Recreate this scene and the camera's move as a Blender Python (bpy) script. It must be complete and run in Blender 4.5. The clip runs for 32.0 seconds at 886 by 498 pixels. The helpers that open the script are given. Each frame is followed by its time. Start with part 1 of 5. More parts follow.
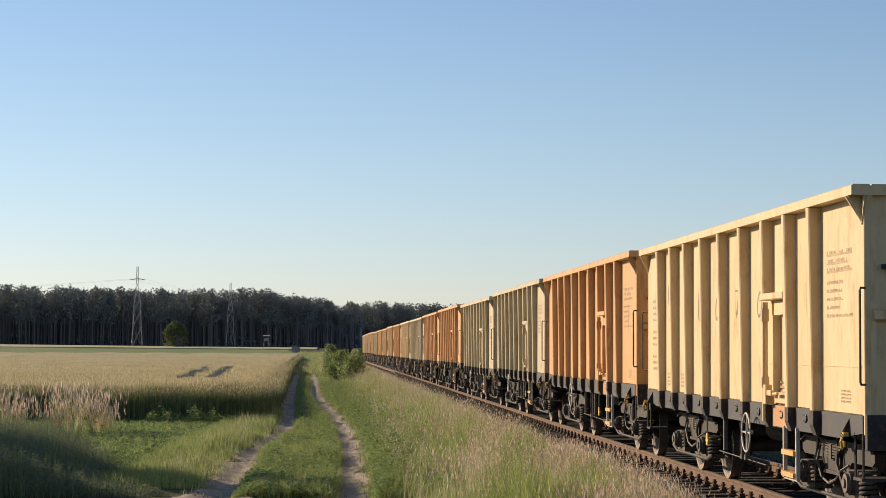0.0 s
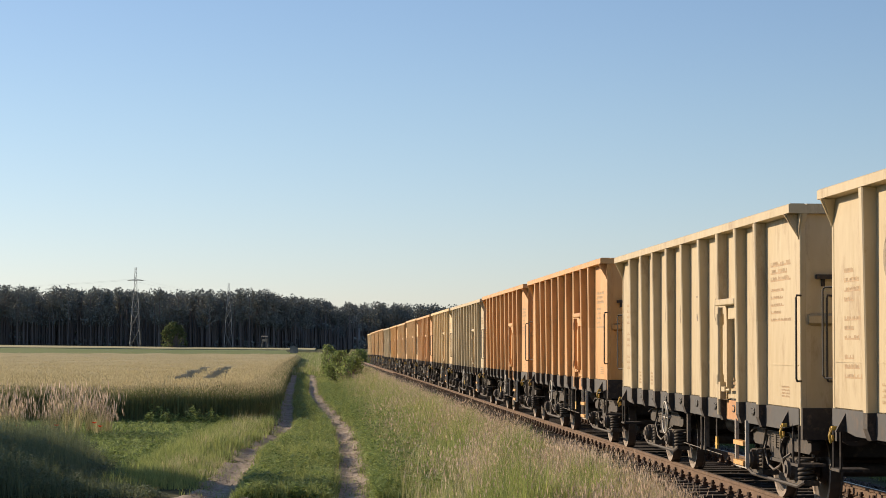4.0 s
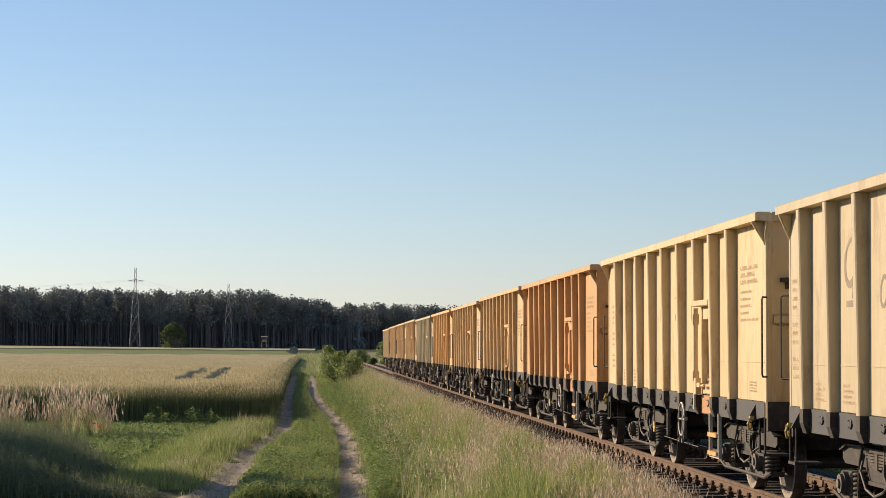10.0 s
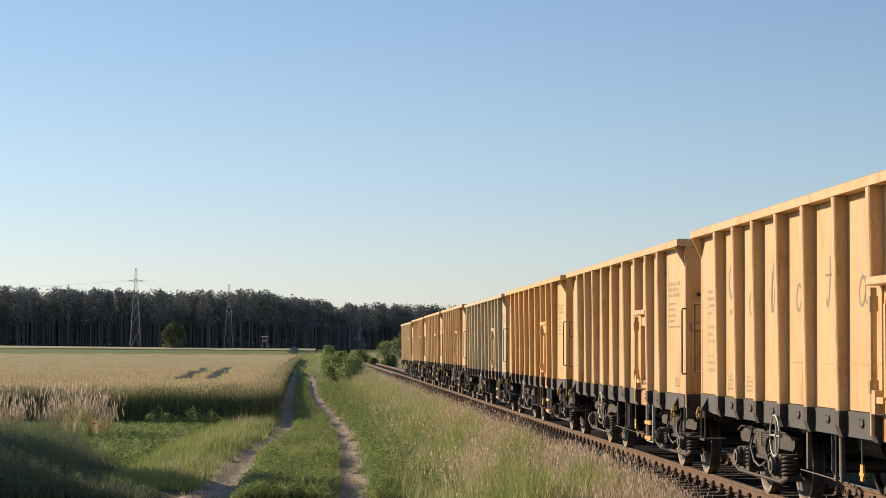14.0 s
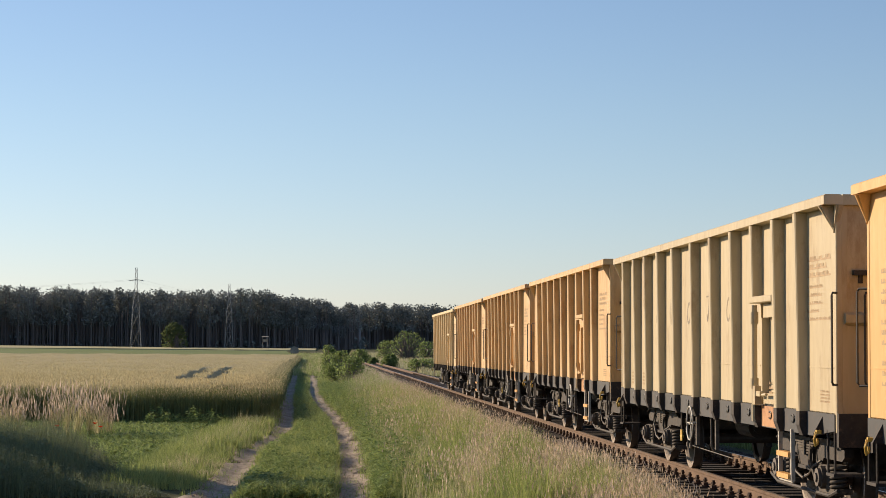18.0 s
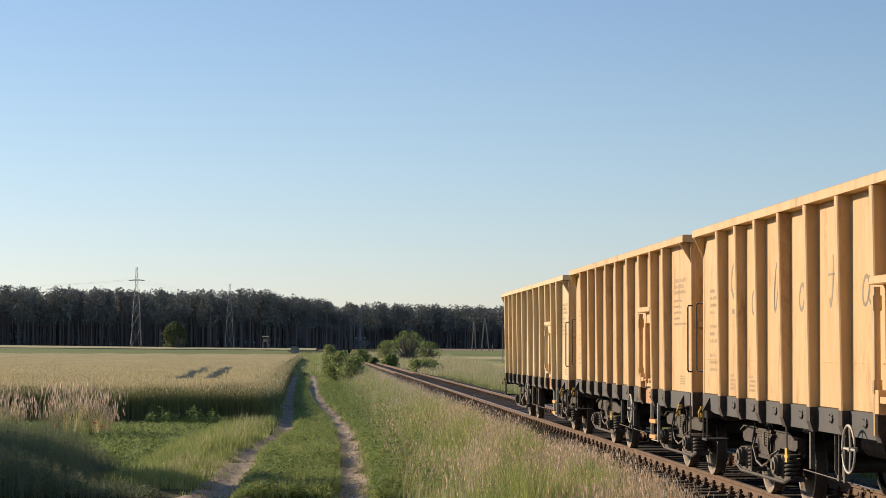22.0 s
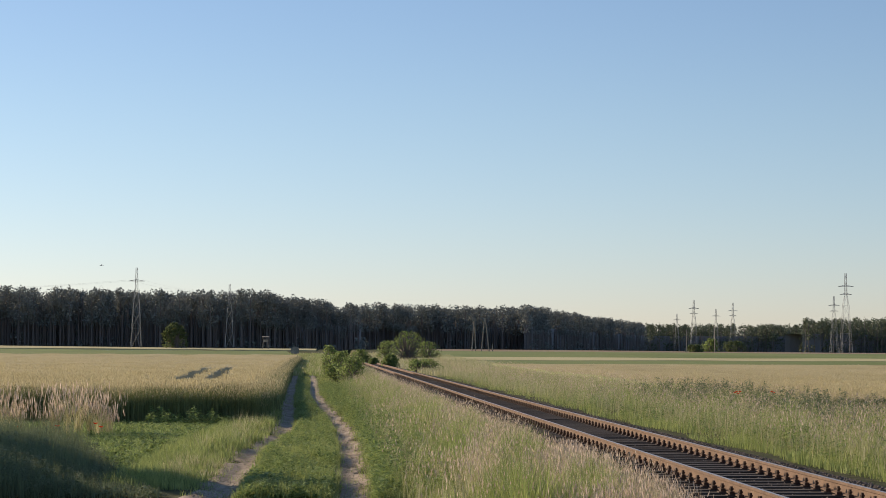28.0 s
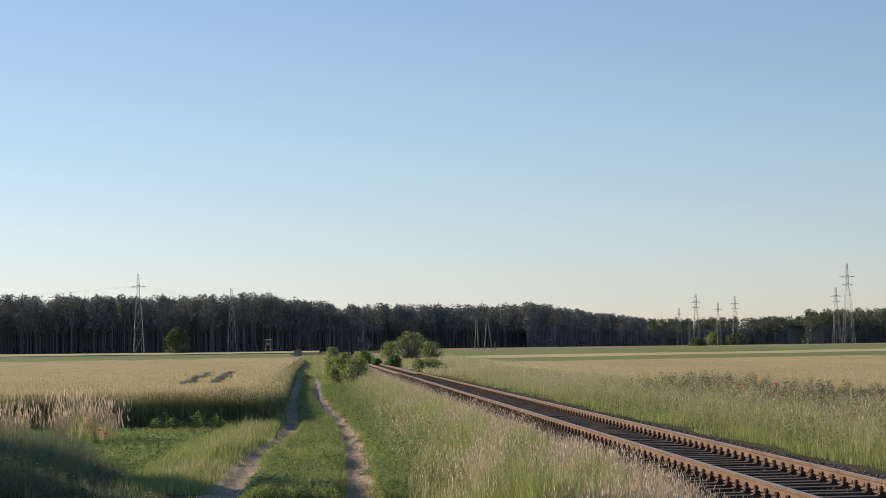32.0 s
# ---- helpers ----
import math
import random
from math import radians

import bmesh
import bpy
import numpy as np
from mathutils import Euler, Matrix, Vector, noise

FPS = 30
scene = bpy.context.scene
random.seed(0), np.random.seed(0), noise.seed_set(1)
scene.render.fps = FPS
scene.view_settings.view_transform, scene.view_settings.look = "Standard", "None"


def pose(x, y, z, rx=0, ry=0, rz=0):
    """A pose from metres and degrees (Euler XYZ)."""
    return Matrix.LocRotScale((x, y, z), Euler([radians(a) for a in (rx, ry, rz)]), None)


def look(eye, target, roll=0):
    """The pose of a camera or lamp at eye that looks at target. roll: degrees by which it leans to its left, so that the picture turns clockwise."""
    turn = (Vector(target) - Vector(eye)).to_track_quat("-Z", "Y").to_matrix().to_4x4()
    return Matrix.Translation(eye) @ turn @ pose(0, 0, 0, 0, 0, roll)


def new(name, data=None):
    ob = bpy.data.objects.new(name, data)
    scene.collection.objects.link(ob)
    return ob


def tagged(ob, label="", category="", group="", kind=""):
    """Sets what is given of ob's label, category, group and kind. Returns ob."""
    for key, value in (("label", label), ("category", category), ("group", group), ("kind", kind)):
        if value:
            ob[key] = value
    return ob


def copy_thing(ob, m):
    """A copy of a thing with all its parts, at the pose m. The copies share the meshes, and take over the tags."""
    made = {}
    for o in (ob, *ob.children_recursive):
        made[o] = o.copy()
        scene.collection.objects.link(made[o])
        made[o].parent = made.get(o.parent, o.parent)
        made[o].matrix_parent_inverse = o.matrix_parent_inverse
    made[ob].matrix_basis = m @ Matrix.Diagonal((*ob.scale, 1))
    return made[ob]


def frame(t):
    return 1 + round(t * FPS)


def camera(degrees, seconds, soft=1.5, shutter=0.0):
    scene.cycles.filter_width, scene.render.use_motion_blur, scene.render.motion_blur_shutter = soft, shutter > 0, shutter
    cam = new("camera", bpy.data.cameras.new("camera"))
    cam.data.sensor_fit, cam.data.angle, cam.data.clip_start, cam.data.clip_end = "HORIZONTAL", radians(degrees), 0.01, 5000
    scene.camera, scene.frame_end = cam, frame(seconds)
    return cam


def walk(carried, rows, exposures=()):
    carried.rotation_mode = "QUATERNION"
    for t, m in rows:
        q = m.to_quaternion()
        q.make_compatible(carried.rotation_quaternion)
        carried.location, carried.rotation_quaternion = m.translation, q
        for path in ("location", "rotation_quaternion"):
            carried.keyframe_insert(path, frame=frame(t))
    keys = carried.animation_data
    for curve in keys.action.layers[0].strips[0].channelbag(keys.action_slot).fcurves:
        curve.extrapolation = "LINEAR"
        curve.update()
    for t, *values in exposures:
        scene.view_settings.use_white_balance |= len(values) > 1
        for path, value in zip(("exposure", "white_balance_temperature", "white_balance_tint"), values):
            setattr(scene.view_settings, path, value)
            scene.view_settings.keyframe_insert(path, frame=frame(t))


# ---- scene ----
# ---------------------------------------------------------------- camera
EYE_Z = 1.828
YAW, PITCH, ROLL = 3.426, 2.8705, 0.2


def held(yaw=0.0, pitch=0.0, roll=0.0):
    """The camera's pose: small turns in degrees round its resting aim."""
    return pose(0, 0, EYE_Z, 90 + PITCH + pitch, 0, -(YAW + yaw)) @ pose(0, 0, 0, 0, 0, ROLL + roll)


cam = camera(24.97, 32.0, soft=0.8)
walk(cam, [
    (0.0, held(-0.024, -0.036)), (1.0, held(-0.024, -0.036)), (3.0, held(0.02, -0.028)), (4.5, held(0.03, -0.01)),
    (6.0, held(0.04, 0.0)), (8.0, held(0.035, 0.0)), (10.0, held(0.035, 0.0)), (12.0, held(0.03, 0.0)), (14.5, held(0.02, 0.0)),
    (17.0, held(0.015, 0.0)), (19.0, held(0.01, -0.012)), (20.5, held(0.028, 0.0)), (21.0, held(0.01, 0.0)),
    (22.0, held(0.0, -0.012)), (23.0, held(-0.01, -0.012)), (25.0, held(0.0, 0.0)), (28.0, held(0.0, 0.0)),
    (29.5, held(-0.01, 0.005)), (30.0, held(-0.02, 0.012)), (30.5, held(-0.03, 0.02, -0.05)), (31.0, held(-0.025, 0.01, -0.75)),
    (31.5, held(-0.025, 0.012, -1.25)), (32.0, held(-0.02, -0.02, -1.25)),
], exposures=[(0.0, 0.3, 6450, 18), (32.0, 0.3, 6450, 18)])

# ---------------------------------------------------------------- world and sun
SUN_LEFT, SUN_UP = 50.0, 19.5          # degrees left of the line of the track, and over the horizon
world = bpy.data.worlds.new("evening_sky")
scene.world = world
world.use_nodes = True
wt = world.node_tree
sky = wt.nodes.new("ShaderNodeTexSky")
sky.sky_type = "NISHITA"
sky.sun_disc = False
sky.sun_elevation, sky.sun_rotation = radians(SUN_UP), radians(-SUN_LEFT)
sky.altitude, sky.air_density, sky.dust_density, sky.ozone_density = 100, 1.0, 0.15, 3.0
# a thin pinkish-grey veil low over the horizon
veil_at, veil_part, veil_ramp, veil = (wt.nodes.new(k) for k in ("ShaderNodeTexCoord", "ShaderNodeSeparateXYZ", "ShaderNodeMapRange", "ShaderNodeMix"))
veil.data_type, veil.blend_type, veil_ramp.interpolation_type = "RGBA", "MULTIPLY", "SMOOTHSTEP"
veil_ramp.inputs[1].default_value, veil_ramp.inputs[2].default_value, veil_ramp.inputs[3].default_value, veil_ramp.inputs[4].default_value = -0.02, 0.13, 1.0, 0.0
veil.inputs[7].default_value = (0.91, 0.93, 1.09, 1)
wt.links.new(veil_at.outputs["Generated"], veil_part.inputs[0])
wt.links.new(veil_part.outputs[2], veil_ramp.inputs[0])
wt.links.new(veil_ramp.outputs[0], veil.inputs[0])
wt.links.new(sky.outputs[0], veil.inputs[6])
wt.links.new(veil.outputs[2], wt.nodes["Background"].inputs[0])
wt.nodes["Background"].inputs[1].default_value = 0.0925
sun = new("sun", bpy.data.lights.new("sun", "SUN"))
sun.data.energy, sun.data.angle, sun.data.color = 5.0, radians(0.6), (1.0, 0.82, 0.55)
toward = Vector((-math.sin(radians(SUN_LEFT)) * math.cos(radians(SUN_UP)), math.cos(radians(SUN_LEFT)) * math.cos(radians(SUN_UP)), math.sin(radians(SUN_UP))))
sun.matrix_world = look(toward * 200, (0, 0, 0))
scene.view_settings.exposure = 0.0

# ---------------------------------------------------------------- materials


def surface(name, c1, c2, rough=0.8, fine=30.0, coarse=2.0, bump=0.3, metal=0.0, spots=None, stretch=(1, 1, 1), space="Object", depth=0.01, through_light=0.0, each=0.0):
    """A material of two colours mixed by coarse and fine noise, with relief; spots: a third colour in small stains."""
    m = bpy.data.materials.new(name)
    m.use_nodes = True
    nt = m.node_tree
    n, ln = nt.nodes, nt.links
    bsdf = n["Principled BSDF"]
    tc = n.new("ShaderNodeTexCoord")
    mp = n.new("ShaderNodeMapping")
    mp.inputs["Scale"].default_value = stretch
    if space == "World":
        geo = n.new("ShaderNodeNewGeometry")
        ln.new(geo.outputs["Position"], mp.inputs[0])
    else:
        info = n.new("ShaderNodeObjectInfo")
        shift = n.new("ShaderNodeVectorMath")
        shift.operation = "MULTIPLY_ADD"
        ln.new(info.outputs["Random"], shift.inputs[0])
        shift.inputs[1].default_value = (37.0, 23.0, 51.0)
        ln.new(tc.outputs["Object"], shift.inputs[2])
        ln.new(shift.outputs[0], mp.inputs[0])
    a, b = n.new("ShaderNodeTexNoise"), n.new("ShaderNodeTexNoise")
    a.inputs["Scale"].default_value, a.inputs["Detail"].default_value = coarse, 5
    b.inputs["Scale"].default_value, b.inputs["Detail"].default_value = fine, 6
    for k in (a, b):
        ln.new(mp.outputs[0], k.inputs[0])
    add = n.new("ShaderNodeMath")
    add.operation = "ADD"
    ln.new(a.outputs[0], add.inputs[0])
    ln.new(b.outputs[0], add.inputs[1])
    ramp = n.new("ShaderNodeMapRange")
    ramp.inputs[1].default_value, ramp.inputs[2].default_value = 0.7, 1.3
    ln.new(add.outputs[0], ramp.inputs[0])
    last = ramp.outputs[0]
    if each:
        isl = n.new("ShaderNodeNewGeometry")
        mix0 = n.new("ShaderNodeMix")
        mix0.inputs[0].default_value = each
        ln.new(last, mix0.inputs[2])
        ln.new(isl.outputs["Random Per Island"], mix0.inputs[3])
        last = mix0.outputs[0]
    mix = n.new("ShaderNodeMix")
    mix.data_type = "RGBA"
    mix.inputs[6].default_value, mix.inputs[7].default_value = (*c1, 1), (*c2, 1)
    ln.new(last, mix.inputs[0])
    col = mix.outputs[2]
    if spots:
        v = n.new("ShaderNodeTexNoise")
        v.inputs["Scale"].default_value, v.inputs["Detail"].default_value, v.inputs["Roughness"].default_value = coarse * 2.3, 8, 0.75
        ln.new(mp.outputs[0], v.inputs[0])
        r2 = n.new("ShaderNodeMapRange")
        r2.inputs[1].default_value, r2.inputs[2].default_value = 0.53, 0.70
        ln.new(v.outputs[0], r2.inputs[0])
        m2 = n.new("ShaderNodeMix")
        m2.data_type = "RGBA"
        m2.inputs[7].default_value = (*spots, 1)
        ln.new(r2.outputs[0], m2.inputs[0])
        ln.new(col, m2.inputs[6])
        col = m2.outputs[2]
    ln.new(col, bsdf.inputs["Base Color"])
    rr = n.new("ShaderNodeMapRange")
    rr.inputs[3].default_value, rr.inputs[4].default_value = max(0.05, rough - 0.12), min(1.0, rough + 0.1)
    ln.new(b.outputs[0], rr.inputs[0])
    ln.new(rr.outputs[0], bsdf.inputs["Roughness"])
    bsdf.inputs["Metallic"].default_value = metal
    if bump:
        bp = n.new("ShaderNodeBump")
        bp.inputs["Strength"].default_value, bp.inputs["Distance"].default_value = bump, depth
        ln.new(b.outputs[0], bp.inputs["Height"])
        ln.new(bp.outputs[0], bsdf.inputs["Normal"])
    if space == "World" and not metal:
        bsdf.inputs["Specular IOR Level"].default_value = 0.12
    if through_light:
        tr = n.new("ShaderNodeBsdfTranslucent")
        ln.new(col, tr.inputs[0])
        ms = n.new("ShaderNodeMixShader")
        ms.inputs[0].default_value = through_light
        ln.new(bsdf.outputs[0], ms.inputs[1])
        ln.new(tr.outputs[0], ms.inputs[2])
        ln.new(ms.outputs[0], n["Material Output"].inputs[0])
        bsdf.inputs["Specular IOR Level"].default_value = 0.2
    return m


def paint(name, c, worn, rust):
    return surface(name, c, worn, rough=0.55, fine=7.0, coarse=1.1, bump=0.22, spots=rust, stretch=(1, 1, 0.35), depth=0.004)


M_SILL = surface("dark_sill_paint", (0.036, 0.038, 0.043), (0.066, 0.066, 0.068), 0.7, 12, 1.5, 0.15, spots=(0.09, 0.065, 0.05))
M_IRON = surface("dirty_dark_iron", (0.022, 0.018, 0.017), (0.05, 0.040, 0.034), 0.75, 25, 4, 0.3, spots=(0.12, 0.085, 0.06))
M_BOGIE = surface("dusty_bogie_steel", (0.035, 0.029, 0.025), (0.11, 0.088, 0.068), 0.8, 14, 5, 0.4, spots=(0.20, 0.155, 0.10))
M_TYRE = surface("worn_wheel_steel", (0.04, 0.030, 0.024), (0.09, 0.065, 0.05), 0.6, 20, 3, 0.1, metal=0.2)
M_RIMFACE = surface("pale_wheel_rim", (0.26, 0.21, 0.17), (0.42, 0.35, 0.29), 0.6, 16, 3, 0.1, spots=(0.12, 0.085, 0.06))
M_HANDRAIL = surface("black_handrail_paint", (0.02, 0.02, 0.02), (0.04, 0.035, 0.03), 0.5, 20, 3, 0.1)
M_STEP = surface("orange_step_paint", (0.66, 0.34, 0.10), (0.74, 0.42, 0.14), 0.6, 20, 3, 0.15, spots=(0.2, 0.1, 0.04))
M_YELLOW = surface("yellow_hook_paint", (0.60, 0.36, 0.05), (0.66, 0.45, 0.1), 0.6, 20, 3, 0.15)
M_PALE = surface("pale_grey_paint", (0.42, 0.40, 0.36), (0.6, 0.57, 0.5), 0.6, 20, 3, 0.15, spots=(0.25, 0.17, 0.1))
M_MARK = surface("faded_stencil_paint", (0.34, 0.23, 0.13), (0.52, 0.36, 0.2), 0.7, 40, 6, 0.0)
M_PATCH = surface("orange_primer_patch", (0.46, 0.22, 0.09), (0.54, 0.28, 0.12), 0.6, 12, 2, 0.15, spots=(0.3, 0.13, 0.06))
M_PIPE = surface("dusty_brake_pipe", (0.07, 0.06, 0.052), (0.20, 0.165, 0.135), 0.7, 20, 3, 0.1)
M_LETTER = surface("grey_stroke_paint", (0.17, 0.14, 0.105), (0.34, 0.26, 0.165), 0.6, 40, 6, 0.0)

C_CREAM = paint("cream_paint", (0.70, 0.54, 0.30), (0.60, 0.44, 0.23), (0.45, 0.27, 0.11))
C_PALE = paint("pale_grey_cream_paint", (0.56, 0.465, 0.295), (0.47, 0.375, 0.22), (0.34, 0.235, 0.13))
C_ORANGE = paint("orange_paint", (0.66, 0.38, 0.15), (0.55, 0.29, 0.105), (0.42, 0.19, 0.06))
C_DEEP = paint("amber_paint", (0.72, 0.445, 0.17), (0.62, 0.35, 0.12), (0.5, 0.25, 0.07))
C_TAN = paint("tan_orange_paint", (0.67, 0.455, 0.22), (0.57, 0.36, 0.155), (0.4, 0.2, 0.07))

M_RAIL = surface("rusty_rail_side", (0.135, 0.092, 0.066), (0.235, 0.163, 0.118), 0.85, 30, 3, 0.2, space="World")
M_RAILTOP = surface("worn_rail_head", (0.36, 0.28, 0.22), (0.52, 0.44, 0.38), 0.35, 30, 1, 0.05, metal=0.7, space="World")
M_SLEEPER = surface("tarred_sleeper_wood", (0.035, 0.028, 0.024), (0.075, 0.058, 0.045), 0.9, 30, 3, 0.5, stretch=(0.3, 3, 3))
M_BALLAST = surface("dark_ballast", (0.045, 0.036, 0.032), (0.10, 0.08, 0.068), 0.95, 14, 1.5, 0.9, space="World", depth=0.05)
M_STONE = surface("ballast_stone", (0.06, 0.05, 0.045), (0.16, 0.13, 0.11), 0.9, 40, 6, 0.3, each=0.8)
M_FIX = surface("rusty_fastening", (0.05, 0.03, 0.022), (0.10, 0.055, 0.035), 0.85, 30, 5, 0.2)

M_SOIL = surface("sandy_path_soil", (0.25, 0.205, 0.15), (0.50, 0.42, 0.33), 0.95, 9, 0.8, 0.6, space="World", spots=(0.14, 0.105, 0.07), depth=0.03)
M_TURF = surface("grassy_turf", (0.035, 0.042, 0.014), (0.10, 0.105, 0.04), 0.95, 12, 0.5, 0.8, space="World", spots=(0.15, 0.13, 0.06), depth=0.05)
M_GRASS = surface("green_grass", (0.09, 0.15, 0.035), (0.54, 0.60, 0.23), 0.7, 4.5, 0.8, 0, space="World", through_light=0.35, each=0.45)
M_HAY = surface("drying_grass", (0.25, 0.27, 0.11), (0.76, 0.69, 0.44), 0.7, 4, 0.5, 0, space="World", through_light=0.3, each=0.75)
M_PLUME = surface("grass_seed_heads", (0.36, 0.28, 0.21), (0.78, 0.64, 0.52), 0.8, 5, 0.5, 0, space="World", through_light=0.4, each=0.8)
M_WEED = surface("weed_leaves", (0.085, 0.155, 0.04), (0.50, 0.60, 0.22), 0.6, 3, 0.5, 0, space="World", through_light=0.4, each=0.6)
M_WHEATSTALK = surface("green_wheat_stalks", (0.10, 0.13, 0.045), (0.34, 0.37, 0.17), 0.7, 3, 0.3, 0, space="World", through_light=0.25, each=0.6)
M_WHEATEAR = surface("ripening_wheat_ears", (0.36, 0.315, 0.175), (0.62, 0.545, 0.335), 0.8, 3, 0.3, 0, space="World", through_light=0.35, each=0.6)
M_WHEATTOP = surface("ripening_wheat_top", (0.36, 0.31, 0.165), (0.50, 0.43, 0.24), 0.9, 3.0, 0.08, 0.9, space="World", spots=(0.29, 0.25, 0.11), stretch=(1, 0.25, 1), depth=0.12)
M_FIELDGREEN = surface("green_crop_top", (0.14, 0.19, 0.06), (0.23, 0.27, 0.10), 0.9, 1.2, 0.03, 0.6, space="World", stretch=(1, 0.3, 1), depth=0.1)
M_FIELDPALE = surface("pale_crop_top", (0.44, 0.40, 0.21), (0.53, 0.48, 0.27), 0.9, 1.2, 0.03, 0.6, space="World", stretch=(1, 0.3, 1), depth=0.1)
M_STUBBLE = surface("pinkish_stubble", (0.24, 0.18, 0.12), (0.32, 0.25, 0.17), 0.95, 1.2, 0.03, 0.5, space="World", stretch=(1, 0.3, 1), depth=0.1)
# needles paler and bluer than real ones: distance haze mixed into the colour
M_PINE_HAZE = surface("hazed_pine_needles", (0.17, 0.185, 0.175), (0.235, 0.25, 0.22), 0.8, 0.4, 0.03, 0, space="World", through_light=0.1, each=0.15)
# pale grey-blue that stands in for haze between the trunks
M_DEPTH_HAZE = surface("hazed_wood_depth", (0.19, 0.195, 0.21), (0.26, 0.265, 0.275), 0.95, 0.5, 0.06, 0.4, space="World", stretch=(1, 1, 0.2), depth=0.3)
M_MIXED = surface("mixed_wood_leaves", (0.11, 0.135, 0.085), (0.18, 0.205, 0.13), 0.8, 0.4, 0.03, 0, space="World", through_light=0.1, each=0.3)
M_TREE = surface("dense_tree_leaves", (0.08, 0.11, 0.045), (0.15, 0.185, 0.085), 0.8, 1.0, 0.1, 0, space="World", through_light=0.35, each=0.6)
M_RANK = surface("rank_weed_leaves", (0.11, 0.145, 0.08), (0.25, 0.30, 0.16), 0.7, 3, 0.5, 0, space="World", through_light=0.3, each=0.6)
M_LEAF = surface("broad_leaves", (0.11, 0.165, 0.05), (0.33, 0.40, 0.15), 0.7, 1.0, 0.1, 0, space="World", through_light=0.5, each=0.6)
# bark lightened and greyed, with the haze over far trunks in its colour
M_BARK_HAZE = surface("hazed_bark", (0.14, 0.125, 0.12), (0.22, 0.185, 0.17), 0.9, 3, 0.3, 0, space="World", each=0.5)
M_LATTICE = surface("galvanised_lattice", (0.30, 0.30, 0.30), (0.42, 0.42, 0.41), 0.6, 4, 0.5, 0, metal=0.2)
M_POLE = surface("weathered_pole_wood", (0.20, 0.18, 0.155), (0.31, 0.28, 0.245), 0.9, 10, 1, 0.3)
M_POPPY = surface("poppy_petals", (0.62, 0.03, 0.012), (0.75, 0.08, 0.03), 0.6, 10, 2, 0, through_light=0.4)
M_WRAP = surface("dark_bale_wrap", (0.16, 0.15, 0.135), (0.32, 0.29, 0.25), 0.45, 6, 1, 0.3)

# ---------------------------------------------------------------- mesh helpers


class Geo:
    """Vertices and faces gathered by hand, made into one mesh."""

    def __init__(self):
        self.v, self.f = [], []

    def add(self, vs, fs):
        k = len(self.v)
        self.v += [tuple(p) for p in vs]
        self.f += [tuple(i + k for i in f) for f in fs]
        return self

    def box(self, x0, x1, y0, y1, z0, z1, c=0.0):
        """A box; c: width of the chamfer along its upright (z) and top edges."""
        if not c:
            return self.add([(x, y, z) for z in (z0, z1) for x, y in ((x0, y0), (x1, y0), (x1, y1), (x0, y1))],
                            [(3, 2, 1, 0), (4, 5, 6, 7), (0, 1, 5, 4), (1, 2, 6, 5), (2, 3, 7, 6), (3, 0, 4, 7)])
        ring = lambda d, z: [(x0 + d, y0 + c, z), (x0 + c, y0 + d, z), (x1 - c, y0 + d, z), (x1 - d, y0 + c, z),
                             (x1 - d, y1 - c, z), (x1 - c, y1 - d, z), (x0 + c, y1 - d, z), (x0 + d, y1 - c, z)]
        vs = ring(c, z0) + ring(0, z0 + c) + ring(0, z1 - c) + ring(c, z1)
        fs = [tuple(range(7, -1, -1)), tuple(range(24, 32))]
        for r in range(3):
            for i in range(8):
                j = (i + 1) % 8
                fs.append((r * 8 + i, r * 8 + j, r * 8 + 8 + j, r * 8 + 8 + i))
        return self.add(vs, fs)

    def prism(self, poly, axis, a, b):
        """A polygon drawn out along an axis from a to b; poly gives the other two coordinates in order."""
        n = len(poly)

        def at(p, w):
            q = list(p)
            q.insert("xyz".index(axis), w)
            return q
        return self.add([at(p, a) for p in poly] + [at(p, b) for p in poly],
                        [tuple(range(n - 1, -1, -1)), tuple(range(n, 2 * n))] + [(i, (i + 1) % n, n + (i + 1) % n, n + i) for i in range(n)])

    def cyl(self, c, axis, r, length, n=12, r2=None):
        """A round bar centred on c, along an axis."""
        r2 = r if r2 is None else r2
        k = "xyz".index(axis)
        vs = []
        for s, rr in ((-0.5, r), (0.5, r2)):
            for i in range(n):
                a = 2 * math.pi * i / n
                p = [rr * math.cos(a), rr * math.sin(a)]
                p.insert(k, s * length)
                vs.append((p[0] + c[0], p[1] + c[1], p[2] + c[2]))
        return self.add(vs, [tuple(range(n - 1, -1, -1)), tuple(range(n, 2 * n))] + [(i, (i + 1) % n, n + (i + 1) % n, n + i) for i in range(n)])

    def tube(self, path, r, n=6, closed=False):
        path = [Vector(p) for p in path]
        m = len(path)
        vs, fs = [], []
        for i, p in enumerate(path):
            a = path[(i - 1) % m] if closed or i else p
            b = path[(i + 1) % m] if closed or i < m - 1 else p
            d = (b - a).normalized()
            u = d.cross(Vector((0, 0, 1)))
            if u.length < 0.05:
                u = d.cross(Vector((0, 1, 0)))
            u.normalize()
            w = d.cross(u)
            rr = r[i] if isinstance(r, (list, tuple)) else r
            for j in range(n):
                t = 2 * math.pi * j / n
                vs.append(p + rr * (math.cos(t) * u + math.sin(t) * w))
        for i in range(m if closed else m - 1):
            for j in range(n):
                a, b = i * n + j, i * n + (j + 1) % n
                c, d2 = ((i + 1) % m) * n + (j + 1) % n, ((i + 1) % m) * n + j
                fs.append((a, b, c, d2))
        if not closed:
            fs += [tuple(range(n - 1, -1, -1)), tuple(range((m - 1) * n, m * n))]
        return self.add(vs, fs)

